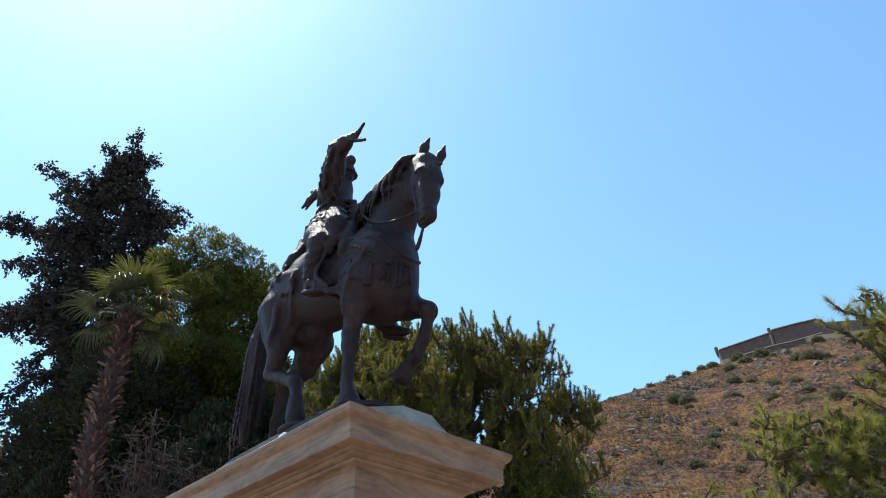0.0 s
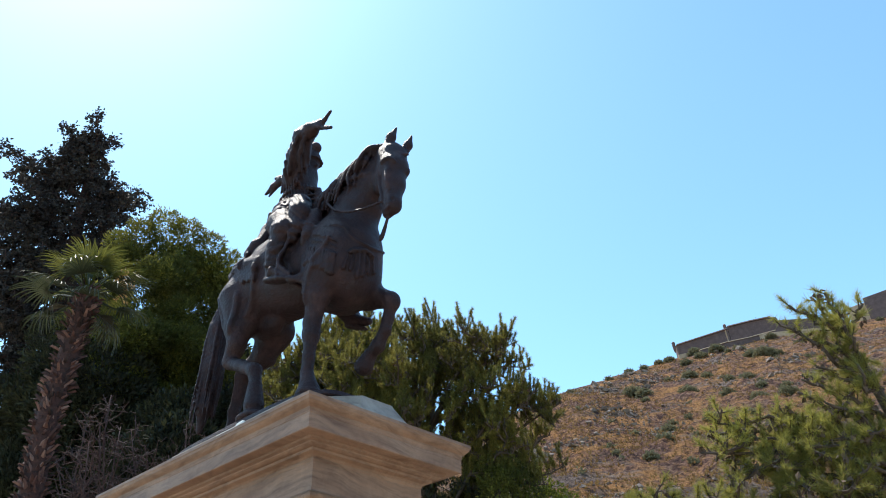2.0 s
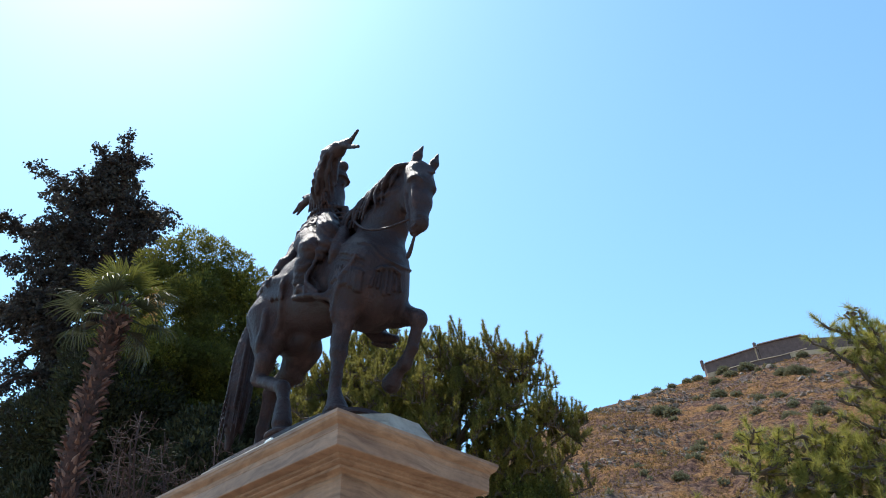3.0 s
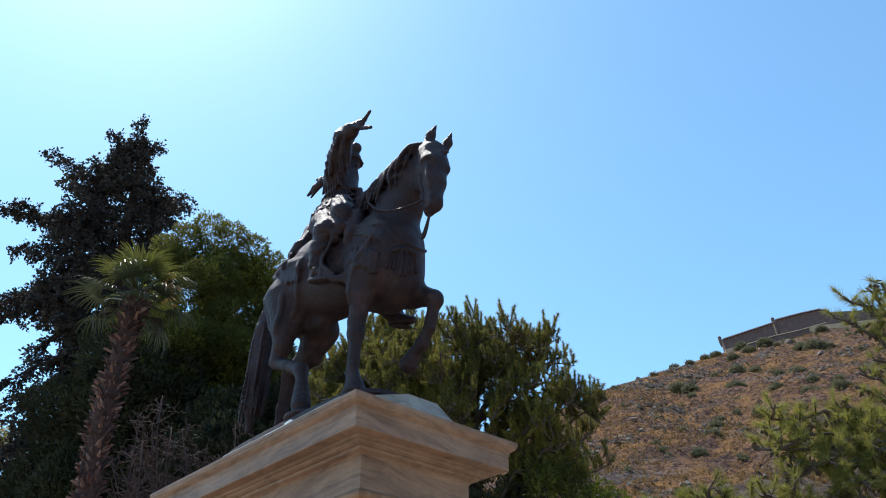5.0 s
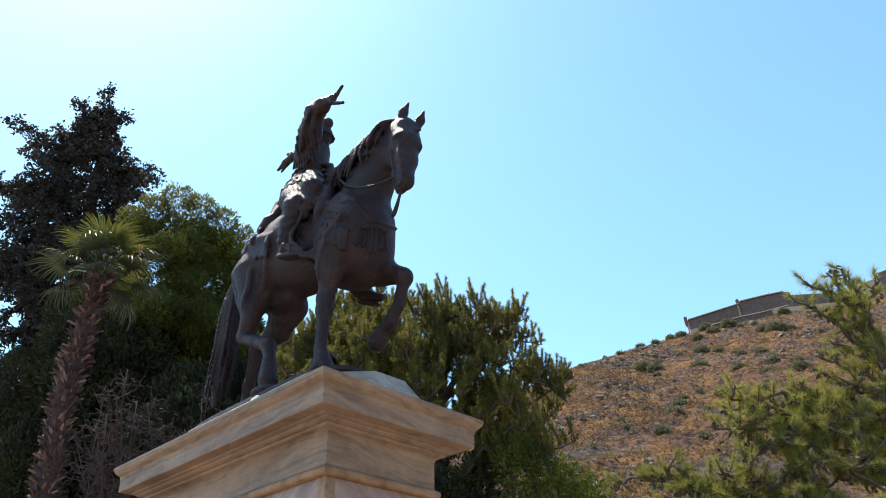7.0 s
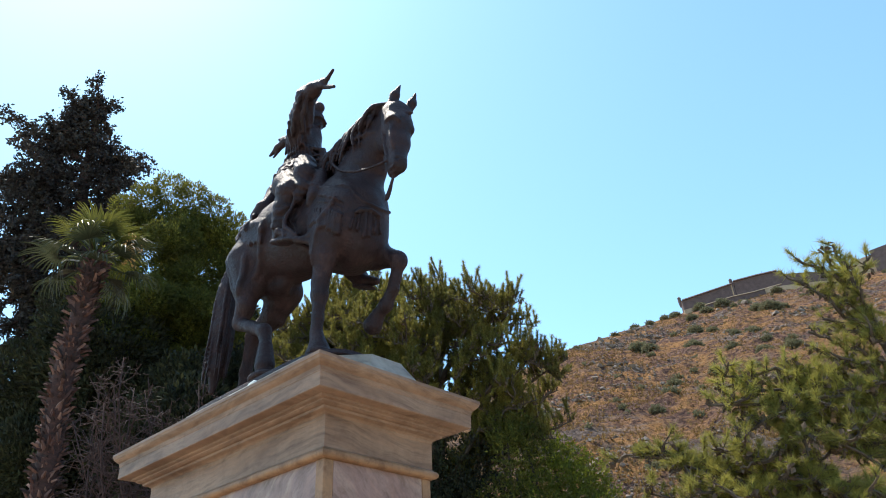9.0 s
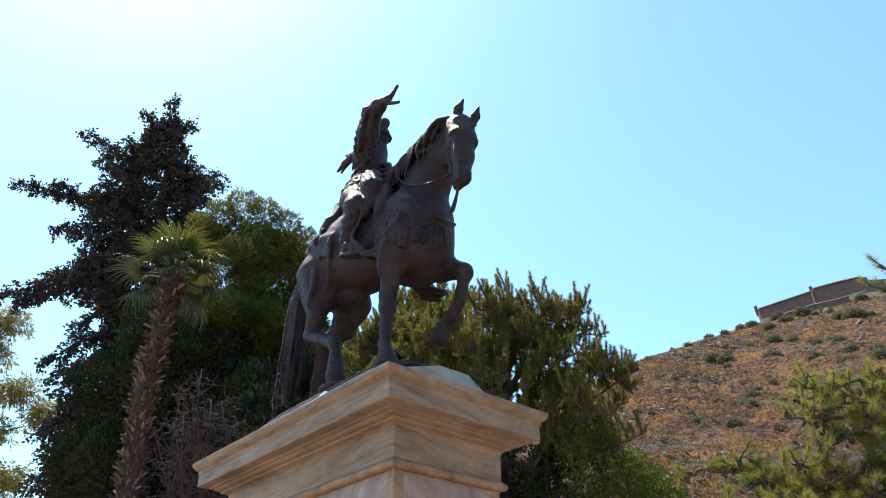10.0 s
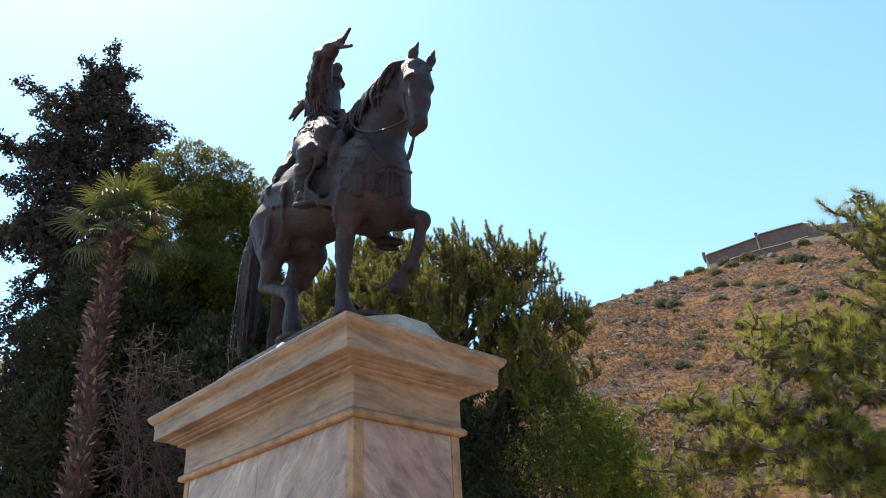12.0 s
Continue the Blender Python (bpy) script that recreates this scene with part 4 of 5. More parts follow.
def leaves(base, way, count, length, width, spread, droop=0.0):
    """Sprays: at every base, count folded pointed leaves."""
    n = len(base)
    B = np.repeat(base, count, 0) + RNG.normal(size=(n * count, 3)) * length * 0.35
    d = unit(np.repeat(way, count, 0) + spread * RNG.normal(size=(n * count, 3)))
    d[:, 2] -= droop
    d = unit(d)
    L = length * RNG.uniform(0.6, 1.25, (n * count, 1))
    side = unit(np.cross(d, RNG.normal(size=(n * count, 3))))
    up = np.cross(d, side)
    w = width * RNG.uniform(0.7, 1.2, (n * count, 1)) * 0.5
    m = B + d * L * 0.45
    V = np.stack([B, m + side * w + up * w * 0.4, B + d * L, m - side * w + up * w * 0.4], 1).reshape(-1, 3)
    i = np.arange(n * count) * 4
    F = np.concatenate([np.stack([i, i + 1, i + 2], 1), np.stack([i, i + 2, i + 3], 1)])
    return V, F


def along(line, step):
    """Places at even steps on a line of places, and its directions there."""
    P = np.asarray(line)
    seg = np.linalg.norm(np.diff(P, axis=0), axis=1)
    s = np.concatenate([[0], np.cumsum(seg)])
    q = np.arange(step * 0.5, s[-1], step)
    pos = np.stack([np.interp(q, s, P[:, i]) for i in range(3)], 1)
    T = unit(np.gradient(P, axis=0))
    return pos, unit(np.stack([np.interp(q, s, T[:, i]) for i in range(3)], 1)), q / max(s[-1], 1e-6)


def shoots(lines, step, length, up, forward, start=0.15, bend=0.0):
    """Side shoots on limbs: lines of four places each."""
    out = []
    for line in lines:
        pos, way, share = along(line, step)
        for p, w, t in zip(pos, way, share):
            if t < start:
                continue
            d = unit(RNG.normal(size=3) + forward * w + (0, 0, up))
            L = length * RNG.uniform(0.5, 1.15) * (1.1 - 0.5 * t)
            q = p + d * L * 0.5
            e = p + d * L + np.array((0, 0, bend * L))
            out.append(np.stack([p, p + d * L * 0.25, q + (0, 0, bend * L * 0.25), e]))
    return out


def shoot_points(lines, step, start=0.2):
    P, W = [], []
    for line in lines:
        pos, way, share = along(line, step)
        ok = share >= start
        P.append(pos[ok])
        W.append(way[ok])
    return np.concatenate(P), np.concatenate(W)


def wander(a, b, bow=0.1, n=7, sag=0.0):
    """A crooked limb from a to b."""
    a, b = np.asarray(a, float), np.asarray(b, float)
    t = np.linspace(0, 1, n)[:, None]
    L = np.linalg.norm(b - a)
    w = RNG.normal(size=(n, 3)) * bow * L * 0.35 * np.sin(t * np.pi)
    w[:, 2] -= (sag * L * np.sin(t * np.pi))[:, 0]
    return a + (b - a) * t + w


def bole(tree, line, r0, r1, mat, sides=12):
    P = curve(line, 6)
    r = np.linspace(1, 0, len(P)) ** 0.8 * (r0 - r1) + r1
    r = r * (1 + 0.06 * RNG.normal(size=len(P)))
    r[0] *= 1.35
    return part("trunk", mesh_np("trunk", *tris(*tube(P, r, sides)), True), mat, tree)


def limb_parts(tree, lines, r0, r1, mat, sides=7):
    for line in lines:
        part("limb", mesh_np("limb", *tris(*tube(line, np.linspace(r0, r1, len(line)), sides)), True), mat, tree)


def on_line(line, share):
    P = curve(line, 6)
    return P[int(np.clip(share, 0, 1) * (len(P) - 1))]


def blob_points(centres, radii, per, flat=0.8, core=0.25):
    """Places through rough balls of foliage, most of them near the outside, and the way outwards."""
    P, W = [], []
    for c, r in zip(centres, radii):
        n = int(per * r * r)
        d = scatter_dirs(n, 0.15)
        lump = 1 + 0.28 * np.array([noise.noise(Vector(v * 2.3 + np.array(c))) for v in d])
        k = np.where(RNG.random(n) < core, RNG.uniform(0.2, 0.85, n), RNG.uniform(0.85, 1.05, n)) * lump * r
        P.append(np.asarray(c) + d * k[:, None] * (1, 1, flat))
        W.append(d)
    return np.concatenate(P), np.concatenate(W)


# ---- old cypress with ragged limbs ----
def ragged_cypress():
    at = np.array((-15.9, 2.6, 0))
    tree = thing("cypress_tree", "tall ragged dark cypress with uneven drooping limbs", "tree", at)
    across, deep = np.array((0.274, 0.962, 0)), np.array((0.962, -0.274, 0))

    def spot(u, z, d=0.0):
        return u * across + d * deep + (0, 0, z)

    trunk = [spot(0.9, 0), spot(0.77, 6.5), spot(0.16, 11), spot(-0.07, 13.8), spot(-0.3, 16.4), spot(-0.42, 19.3)]
    bole(tree, np.array(trunk), 0.40, 0.05, M_TWIG)
    # the long arms: start and tip, across and up
    arms = [(-0.6, 18.0, -1.5, 19.2), (-0.4, 18.6, -0.7, 19.7), (-0.35, 18.6, 0.0, 19.3), (-0.5, 16.6, -3.0, 17.8), (-0.5, 16.2, -2.4, 17.3), (-0.6, 17.1, -1.8, 17.9), (-0.3, 15.3, -4.4, 15.5),
            (-0.4, 15.0, -3.5, 15.7), (-0.4, 14.8, -2.9, 13.9), (-0.4, 16.9, 0.4, 17.7), (-0.3, 16.4, 1.4, 17.4), (-0.3, 16.0, 1.4, 16.7), (-0.3, 14.0, -3.8, 11.5), (-0.2, 13.6, -3.1, 12.3)]
    arms += [(-0.2, 13.2, -1.7, 11.0), (-0.3, 13.8, -3.4, 11.3), (-0.1, 12.8, -1.0, 10.7), (0.0, 11.7, -2.2, 9.7), (0.1, 11.3, -1.9, 9.3), (0.3, 9.9, -1.7, 7.9), (0.3, 9.4, -1.5, 6.8), (-0.4, 15.7, -2.4, 14.9), (-0.3, 14.4, -2.5, 12.8)]
    limbs = [wander(spot(a, b), spot(c, d, RNG.uniform(-0.5, 0.5)), 0.08, 8, 0.03) for a, b, c, d in arms]
    # shorter limbs that fill the ragged crown between the arms
    hz = [6.4, 7.9, 8.9, 9.7, 10.65, 11.4, 12.2, 13.3, 14.3, 15.3, 16.5, 17.6, 19.4]
    left = [-1.8, -1.7, -1.5, -1.3, -0.9, -1.5, -2.8, -2.6, -2.4, -2.5, -2.1, -1.5, -0.85]
    right = [3.0, 2.8, 2.7, 2.5, 2.4, 2.3, 2.2, 2.0, 1.85, 1.7, 1.4, 0.5, -0.1]
    for k in range(800):
        z = 6.0 + 13.1 * RNG.random() ** 1.0
        u = RNG.uniform(np.interp(z, hz, left) - 0.1, np.interp(z, hz, right) - 0.2)
        c = np.interp(z, [6, 11, 14, 16.5, 19.5], [0.8, 0.16, -0.07, -0.3, -0.42])
        wide = 0.6 * (np.interp(z, hz, right) - np.interp(z, hz, left)) * 0.5
        limbs.append(wander(spot(c, z + 0.25 * abs(u - c) - 0.1), spot(u, z, RNG.uniform(-wide, wide)), 0.12, 6))
    limb_parts(tree, limbs[: len(arms)], 0.085, 0.015, M_TWIG)
    small = shoots(limbs[len(arms):], 0.17, 0.46, -0.05, 0.6, 0.35, -0.2)
    small += shoots(limbs[: len(arms)] + [curve(trunk, 6)[25:]], 0.055, 0.46, -0.1, 0.6, 0.2, -0.2)
    more = shoots(small, 0.17, 0.26, -0.35, 0.4, 0.25, -0.35)
    part("brushwood", mesh_np("brushwood", *tubes([(l, np.linspace(0.014, 0.005, len(l))) for l in small], 3)), M_TWIG, tree, kind="stuff")
    P, W = shoot_points(small + more, 0.078, 0.2)
    P = P + RNG.normal(size=P.shape) * 0.025
    part("crown", mesh_np("crown", *leaves(P, W, 4, 0.115, 0.076, 0.8, 0.25)), M_CYPRESS, tree, kind="stuff")
    C = P[RNG.random(len(P)) < 0.03] + (0, 0, -0.06)
    part("cone_growth", mesh_np("cone_growth", *leaves(C, np.tile((0, 0, -1.0), (len(C), 1)), 5, 0.07, 0.06, 1.0)), M_CONE, tree, kind="stuff")


ragged_cypress()


# ---- round evergreen behind the horse ----
def round_evergreen(name, label, at, trunk, centres, radii, mat, per, size):
    at = np.array(at, float)
    tree = thing(name, label, "tree", at)
    bole(tree, np.array(trunk, float) - at, 0.28, 0.08, M_BARK)
    top = np.array(trunk[-1], float)
    limb_parts(tree, [wander(top - (0, 0, RNG.uniform(0, 1.5)), np.array(c, float), 0.15) - at for c in centres[:10]], 0.09, 0.02, M_BARK)
    P, W = blob_points(centres, radii, per, 0.85, 0.3)
    W = unit(W + (0, 0, 0.5))
    V, F = leaves(P - at, W, 4, size, size * 0.36, 0.55)
    part("crown", mesh_np("crown", V, F), mat, tree, kind="stuff")
    return tree


def crown_layout(centre, spread, n, r0, r1):
    """Clump centres inside an egg-shaped crown."""
    out, radii = [], []
    for _ in range(n):
        d = scatter_dirs(1)[0] * RNG.uniform(0.45, 1.0) ** 0.5
        out.append(np.asarray(centre) + d * spread)
        radii.append(RNG.uniform(r0, r1))
    return out, radii


cs, rs = crown_layout((-11.5, 3.65, 10.2), (1.6, 1.85, 2.5), 74, 0.3, 0.55)
cs += [np.array(c) for c in ((-11.53, 2.23, 12.4), (-11.38, 2.64, 12.85), (-11.19, 3.13, 13.3), (-10.98, 3.63, 13.2), (-10.71, 4.21, 12.9), (-10.46, 4.69, 12.5), (-11.4, 2.58, 11.95), (-11.2, 3.12, 12.4),
                              (-10.96, 3.67, 12.3), (-10.69, 4.24, 12.2), (-10.45, 4.72, 11.8), (-11.3, 2.87, 11.36), (-11.03, 3.52, 11.4), (-10.74, 4.15, 11.2), (-10.52, 4.59, 11.0))]
cs += [np.array(c) for c in ((-10.88, 4.09, 10.13), (-10.63, 4.59, 10.20), (-10.42, 4.98, 10.90), (-11.12, 3.56, 10.38), (-10.45, 4.93, 11.58), (-11.25, 3.27, 10.65), (-10.71, 4.43, 9.24), (-10.44, 4.95, 9.60), (-11.01, 3.81, 9.31))]
rs += [0.36, 0.4, 0.42, 0.4, 0.38, 0.34, 0.45, 0.45, 0.42, 0.45, 0.4, 0.4, 0.42, 0.42, 0.4] + [0.55] * 9
round_evergreen("evergreen_tree", "dense rounded evergreen with sunlit yellow-green clumps", (-11.4, 3.9, 0), [(-11.4, 3.9, 0), (-11.5, 3.8, 5), (-11.4, 3.9, 9)], cs, rs, M_ROUND, 2100, 0.095)

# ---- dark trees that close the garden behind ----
# M_DARK gives these crowns their shade by colour
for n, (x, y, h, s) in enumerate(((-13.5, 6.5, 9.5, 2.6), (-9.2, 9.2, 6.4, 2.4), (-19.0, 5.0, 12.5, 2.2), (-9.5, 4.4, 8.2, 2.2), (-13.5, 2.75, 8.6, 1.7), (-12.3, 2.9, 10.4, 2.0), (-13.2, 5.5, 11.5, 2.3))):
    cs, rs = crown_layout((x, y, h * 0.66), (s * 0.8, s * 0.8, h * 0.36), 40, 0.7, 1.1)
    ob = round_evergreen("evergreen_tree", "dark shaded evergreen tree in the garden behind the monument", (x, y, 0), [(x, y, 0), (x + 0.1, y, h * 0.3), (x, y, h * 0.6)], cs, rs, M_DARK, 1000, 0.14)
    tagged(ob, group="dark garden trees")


# ---- pines ----
def pine(name, label, at, trunk, tips, shares, mat, bark_mat, step, length, up, tuft_step, count, nl, nw, spread, extra=0, sub_len=0.75, sub_from=0, box_lo=None, box_hi=None, r0=0.16, candles=0.0):
    at = np.array(at, float)
    tree = thing(name, label, "tree", at)
    bole(tree, np.array(trunk, float) - at, r0, 0.03, bark_mat)
    limbs = [wander(on_line(trunk, s), np.array(p, float), 0.12, 8, -0.04) for s, p in zip(shares, tips)]
    subs = []
    for k in range(extra):
        l = limbs[sub_from + k % (len(limbs) - sub_from)]
        p = l[RNG.integers(3, 8)]
        q = p + unit(RNG.normal(size=3) * (1, 1, 0.6)) * RNG.uniform(0.4, 1.0) * sub_len
        if box_lo is not None:
            q = np.clip(q, box_lo, box_hi)
        subs.append(wander(p, q, 0.15, 6))
    limb_parts(tree, [l - at for l in limbs], r0 * 0.32, 0.012, bark_mat)
    small = shoots(limbs + subs, step, length, up, 0.5, 0.12, 0.18)
    if candles:
        small += shoots(limbs + subs, 0.085, candles, 3.8, 0.25, 0.4, 0.1)
    part("brushwood", mesh_np("brushwood", *tubes([(l - at, np.linspace(0.010, 0.004, len(l))) for l in small] + [(l - at, np.linspace(0.022, 0.008, len(l))) for l in subs], 4)), bark_mat, tree, kind="stuff")
    P, W = shoot_points(small, tuft_step, 0.25)
    part("crown", mesh_np("crown", *needles(P - at, W, count, nl, nw, spread)), mat, tree, kind="stuff")
    ends = np.array([l[2] for l in small])
    pick = RNG.random(len(ends)) < 0.3
    C = ends[pick] - at
    if len(C):
        part("cone_growth", mesh_np("cone_growth", *leaves(C, np.tile((0, 0, -1.0), (len(C), 1)), 6, 0.07, 0.05, 0.9)), M_CONE, tree, kind="stuff")
    return tree


MID_TIPS = [(-6.4, 5.2, 8.5), (-5.0, 5.0, 8.2), (-4.9, 6.0, 8.7), (-4.8, 6.9, 9.0), (-3.6, 6.4, 8.2), (-3.6, 7.2, 8.3), (-3.7, 7.8, 8.2), (-2.8, 7.0, 7.0), (-2.8, 7.8, 7.0),
            (-3.4, 8.0, 6.6), (-3.3, 6.7, 6.1), (-4.2, 6.6, 6.6), (-5.1, 6.6, 7.4), (-4.7, 5.4, 7.3), (-5.6, 5.3, 7.6), (-6.3, 5.3, 7.4), (-3.7, 6.4, 7.2), (-3.5, 7.2, 7.2), (-4.9, 6.8, 8.0), (-4.6, 5.5, 6.5), (-6.6, 4.3, 7.2), (-6.2, 4.7, 7.7), (-5.8, 5.0, 8.0), (-6.4, 4.5, 6.6), (-5.6, 5.0, 6.7), (-6.9, 3.9, 6.8), (-3.5, 7.6, 6.0), (-4.0, 7.2, 5.7), (-3.2, 7.3, 5.6)]
MID_FROM = [0.9, 0.85, 1, 1, 0.95, 0.95, 0.95, 0.8, 0.8, 0.72, 0.7, 0.75, 0.9, 0.85, 0.85, 0.8, 0.85, 0.85, 1, 0.75, 0.75, 0.8, 0.88, 0.7, 0.72, 0.7, 0.68, 0.65, 0.66]
pine("pine_tree", "spreading pine with upright shoots and small cones", (-4.9, 6.6, 0), [(-4.9, 6.7, 0), (-4.8, 6.6, 2.5), (-5.0, 6.4, 4.8), (-4.8, 6.4, 7.2)], MID_TIPS,
     MID_FROM, M_PINE, M_BARK, 0.07, 0.36, 1.4, 0.032, 26, 0.075, 0.009, 0.8, 240, candles=0.64)

BACK_TIPS = [(-8.9, 5.2, 9.0), (-7.6, 4.9, 8.6), (-7.9, 5.6, 9.3), (-8.1, 6.3, 9.9), (-6.8, 6.0, 9.4), (-6.9, 6.8, 9.8), (-7.0, 7.6, 10.2), (-5.8, 7.1, 9.2), (-8.2, 5.2, 8.1),
             (-8.2, 6.1, 8.5), (-6.8, 6.0, 8.3), (-6.8, 7.0, 8.8), (-8.4, 5.8, 7.8), (-7.9, 4.5, 7.7), (-5.7, 8.0, 9.1)]
pine("pine_tree", "pine with yellow-green upright shoots behind the horse", (-7.6, 6.2, 0), [(-7.6, 6.2, 0), (-7.5, 6.1, 3), (-7.3, 6.0, 5.5), (-7.2, 5.9, 8.0)], BACK_TIPS,
     [0.75, 0.8, 0.85, 0.9, 0.95, 1, 1, 0.95, 0.7, 0.75, 0.8, 0.85, 0.65, 0.65, 0.85], M_PINE, M_BARK, 0.07, 0.40, 1.4, 0.034, 24, 0.08, 0.010, 0.8, 200, candles=0.64)

NEAR_TOP = [(2.51, 4.24, 5.40), (2.37, 4.20, 5.20), (2.69, 4.48, 5.52), (2.83, 4.51, 5.52), (2.88, 4.42, 5.26), (2.93, 4.33, 5.02), (3.10, 4.66, 5.33), (2.53, 4.24, 5.05), (2.40, 4.21, 4.58), (2.36, 4.09, 4.42), (2.51, 4.44, 4.75),
            (2.68, 4.58, 4.85), (2.26, 4.27, 4.25), (2.56, 4.14, 4.26), (2.91, 4.32, 4.59)]
NEAR_MID = [(1.64, 3.75, 4.22), (1.47, 3.58, 3.93), (1.63, 3.96, 4.18), (1.86, 3.94, 4.05), (2.03, 4.21, 4.15), (1.97, 3.77, 3.73), (1.65, 3.86, 3.75), (2.33, 3.98, 3.84), (2.63, 4.16, 3.89), (2.22, 3.74, 3.50), (2.48, 3.81, 3.34)]
NEAR_LOW = [(0.37, 3.35, 3.06), (0.51, 3.55, 3.66), (0.63, 3.50, 3.60), (0.92, 3.54, 3.60), (1.13, 3.53, 3.42), (1.38, 3.65, 3.55), (1.62, 3.64, 3.40), (0.74, 3.45, 3.22), (1.28, 3.38, 3.10), (1.65, 3.43, 2.98), (1.98, 3.56, 3.12), (2.27, 3.55, 2.96),
            (1.42, 3.34, 2.72), (1.83, 3.40, 2.70), (2.13, 3.51, 2.61), (2.47, 3.61, 2.83), (0.73, 3.44, 2.90), (2.45, 3.60, 2.48)]
NEAR_FROM = [1.0, 0.98, 1.0, 1.0, 0.97, 0.93, 1.0, 0.93, 0.85, 0.82, 0.9, 0.92, 0.78, 0.78, 0.83] + [0.78, 0.72, 0.76, 0.75, 0.77, 0.68, 0.68, 0.68, 0.7, 0.62, 0.6] + [0.5] * 18
pine("pine_tree", "young pine with long bright green needles near the path", (3.3, 4.9, 0), [(3.3, 4.9, 0), (3.2, 4.85, 1.6), (3.05, 4.75, 3.2), (2.85, 4.6, 5.0)], NEAR_TOP + NEAR_MID + NEAR_LOW,
     NEAR_FROM, M_NEARPINE, M_BARK, 0.06, 0.18, 0.5, 0.022, 26, 0.10, 0.0042, 0.62, 230, sub_len=0.36, sub_from=15, box_lo=np.array((0.3, 3.2, 2.2)), box_hi=np.array((4.0, 5.6, 5.4)), r0=0.085)


# ---- shrubs and small trees beside the pedestal ----
def leafy_shrub(label, at, centres, radii, mat, per, size):
    at = np.array(at, float)
    tree = thing("shrub", label, "shrub", at, group="leafy shrubs")
    for k in range(5):
        a = 1.26 * k
        part("stem", mesh_np("stem", *tris(*tube(wander((0.12 * math.cos(a), 0.12 * math.sin(a), 0), np.array(centres[k % len(centres)], float) - at, 0.1), np.linspace(0.06, 0.02, 7), 7)), True), M_BARK, tree)
    P, W = blob_points([np.array(c) for c in centres], radii, per, 0.9, 0.35)
    part("crown", mesh_np("crown", *leaves(P - at, unit(W + (0, 0, 0.25)), 4, size, size * 0.42, 0.8)), mat, tree, kind="stuff")


leafy_shrub("large dense shrub with bright yellow-green leaf tips", (-2.9, 7.7, 0), [(-3.35, 7.61, 5.4), (-3.08, 7.79, 5.15), (-2.82, 7.96, 4.85), (-2.67, 8.06, 4.45), (-2.57, 8.12, 4.05), (-2.5, 8.16, 3.6), (-3.26, 7.3, 4.95), (-2.94, 7.52, 4.6),
            (-2.72, 7.67, 4.15), (-2.62, 7.73, 3.7), (-3.28, 7.03, 4.4), (-3.0, 7.36, 3.95), (-3.07, 7.31, 3.3), (-2.68, 7.82, 3.1)],
            [0.34, 0.34, 0.36, 0.36, 0.38, 0.42, 0.42, 0.45, 0.48, 0.5, 0.5, 0.55, 0.6, 0.6], M_SHRUB, 2600, 0.062)
leafy_shrub("yellowish green evergreen shrub in half shade", (-3.5, 6.7, 0), [(-3.64, 6.63, 5.65), (-3.36, 6.85, 5.6), (-3.49, 6.62, 5.3), (-3.24, 6.94, 5.25), (-3.48, 6.76, 4.85), (-3.6, 6.5, 4.3), (-3.23, 6.8, 3.85)],
            [0.28, 0.28, 0.34, 0.34, 0.42, 0.5, 0.6], M_ROUND, 2300, 0.062)
# the shadow behind the pedestal is painted into this shrub's near-black leaves
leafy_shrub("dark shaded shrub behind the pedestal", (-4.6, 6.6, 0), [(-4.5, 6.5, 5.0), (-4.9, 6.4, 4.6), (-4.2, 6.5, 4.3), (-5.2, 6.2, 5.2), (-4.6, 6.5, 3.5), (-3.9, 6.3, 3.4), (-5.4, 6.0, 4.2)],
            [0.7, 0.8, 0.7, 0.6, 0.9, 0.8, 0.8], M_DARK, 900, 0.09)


# ---- bare bush ----
def bare_bush():
    at = np.array((-4.9, 1.6, 0))
    bush = thing("bare_bush", "leafless bush of tangled reddish twigs behind the pedestal", "bush", at)
    stems = []
    for k in range(22):
        tip = np.array((RNG.uniform(-5.5, -4.5), RNG.uniform(-0.1, 2.2), RNG.uniform(4.5, 5.6))) - at
        stems.append(wander((RNG.uniform(-0.3, 0.3), RNG.uniform(-0.3, 0.3), 0), tip, 0.12, 9))
    for s in stems:
        part("stem", mesh_np("stem", *tris(*tube(s, np.linspace(0.025, 0.007, len(s)), 6)), True), M_BUSHTWIG, bush)
    one = shoots(stems, 0.07, 0.65, 0.25, 0.3, 0.68, 0.0)
    one = [l + RNG.normal(size=l.shape) * 0.03 for l in one]
    two = [l + RNG.normal(size=l.shape) * 0.015 for l in shoots(one, 0.12, 0.26, 0.1, 0.3, 0.2, -0.1)]
    part("brushwood", mesh_np("brushwood", *tubes([(l, np.linspace(0.008, 0.004, len(l))) for l in one] + [(l, np.linspace(0.005, 0.002, len(l))) for l in two], 4)), M_BUSHTWIG, bush, kind="stuff")


bare_bush()


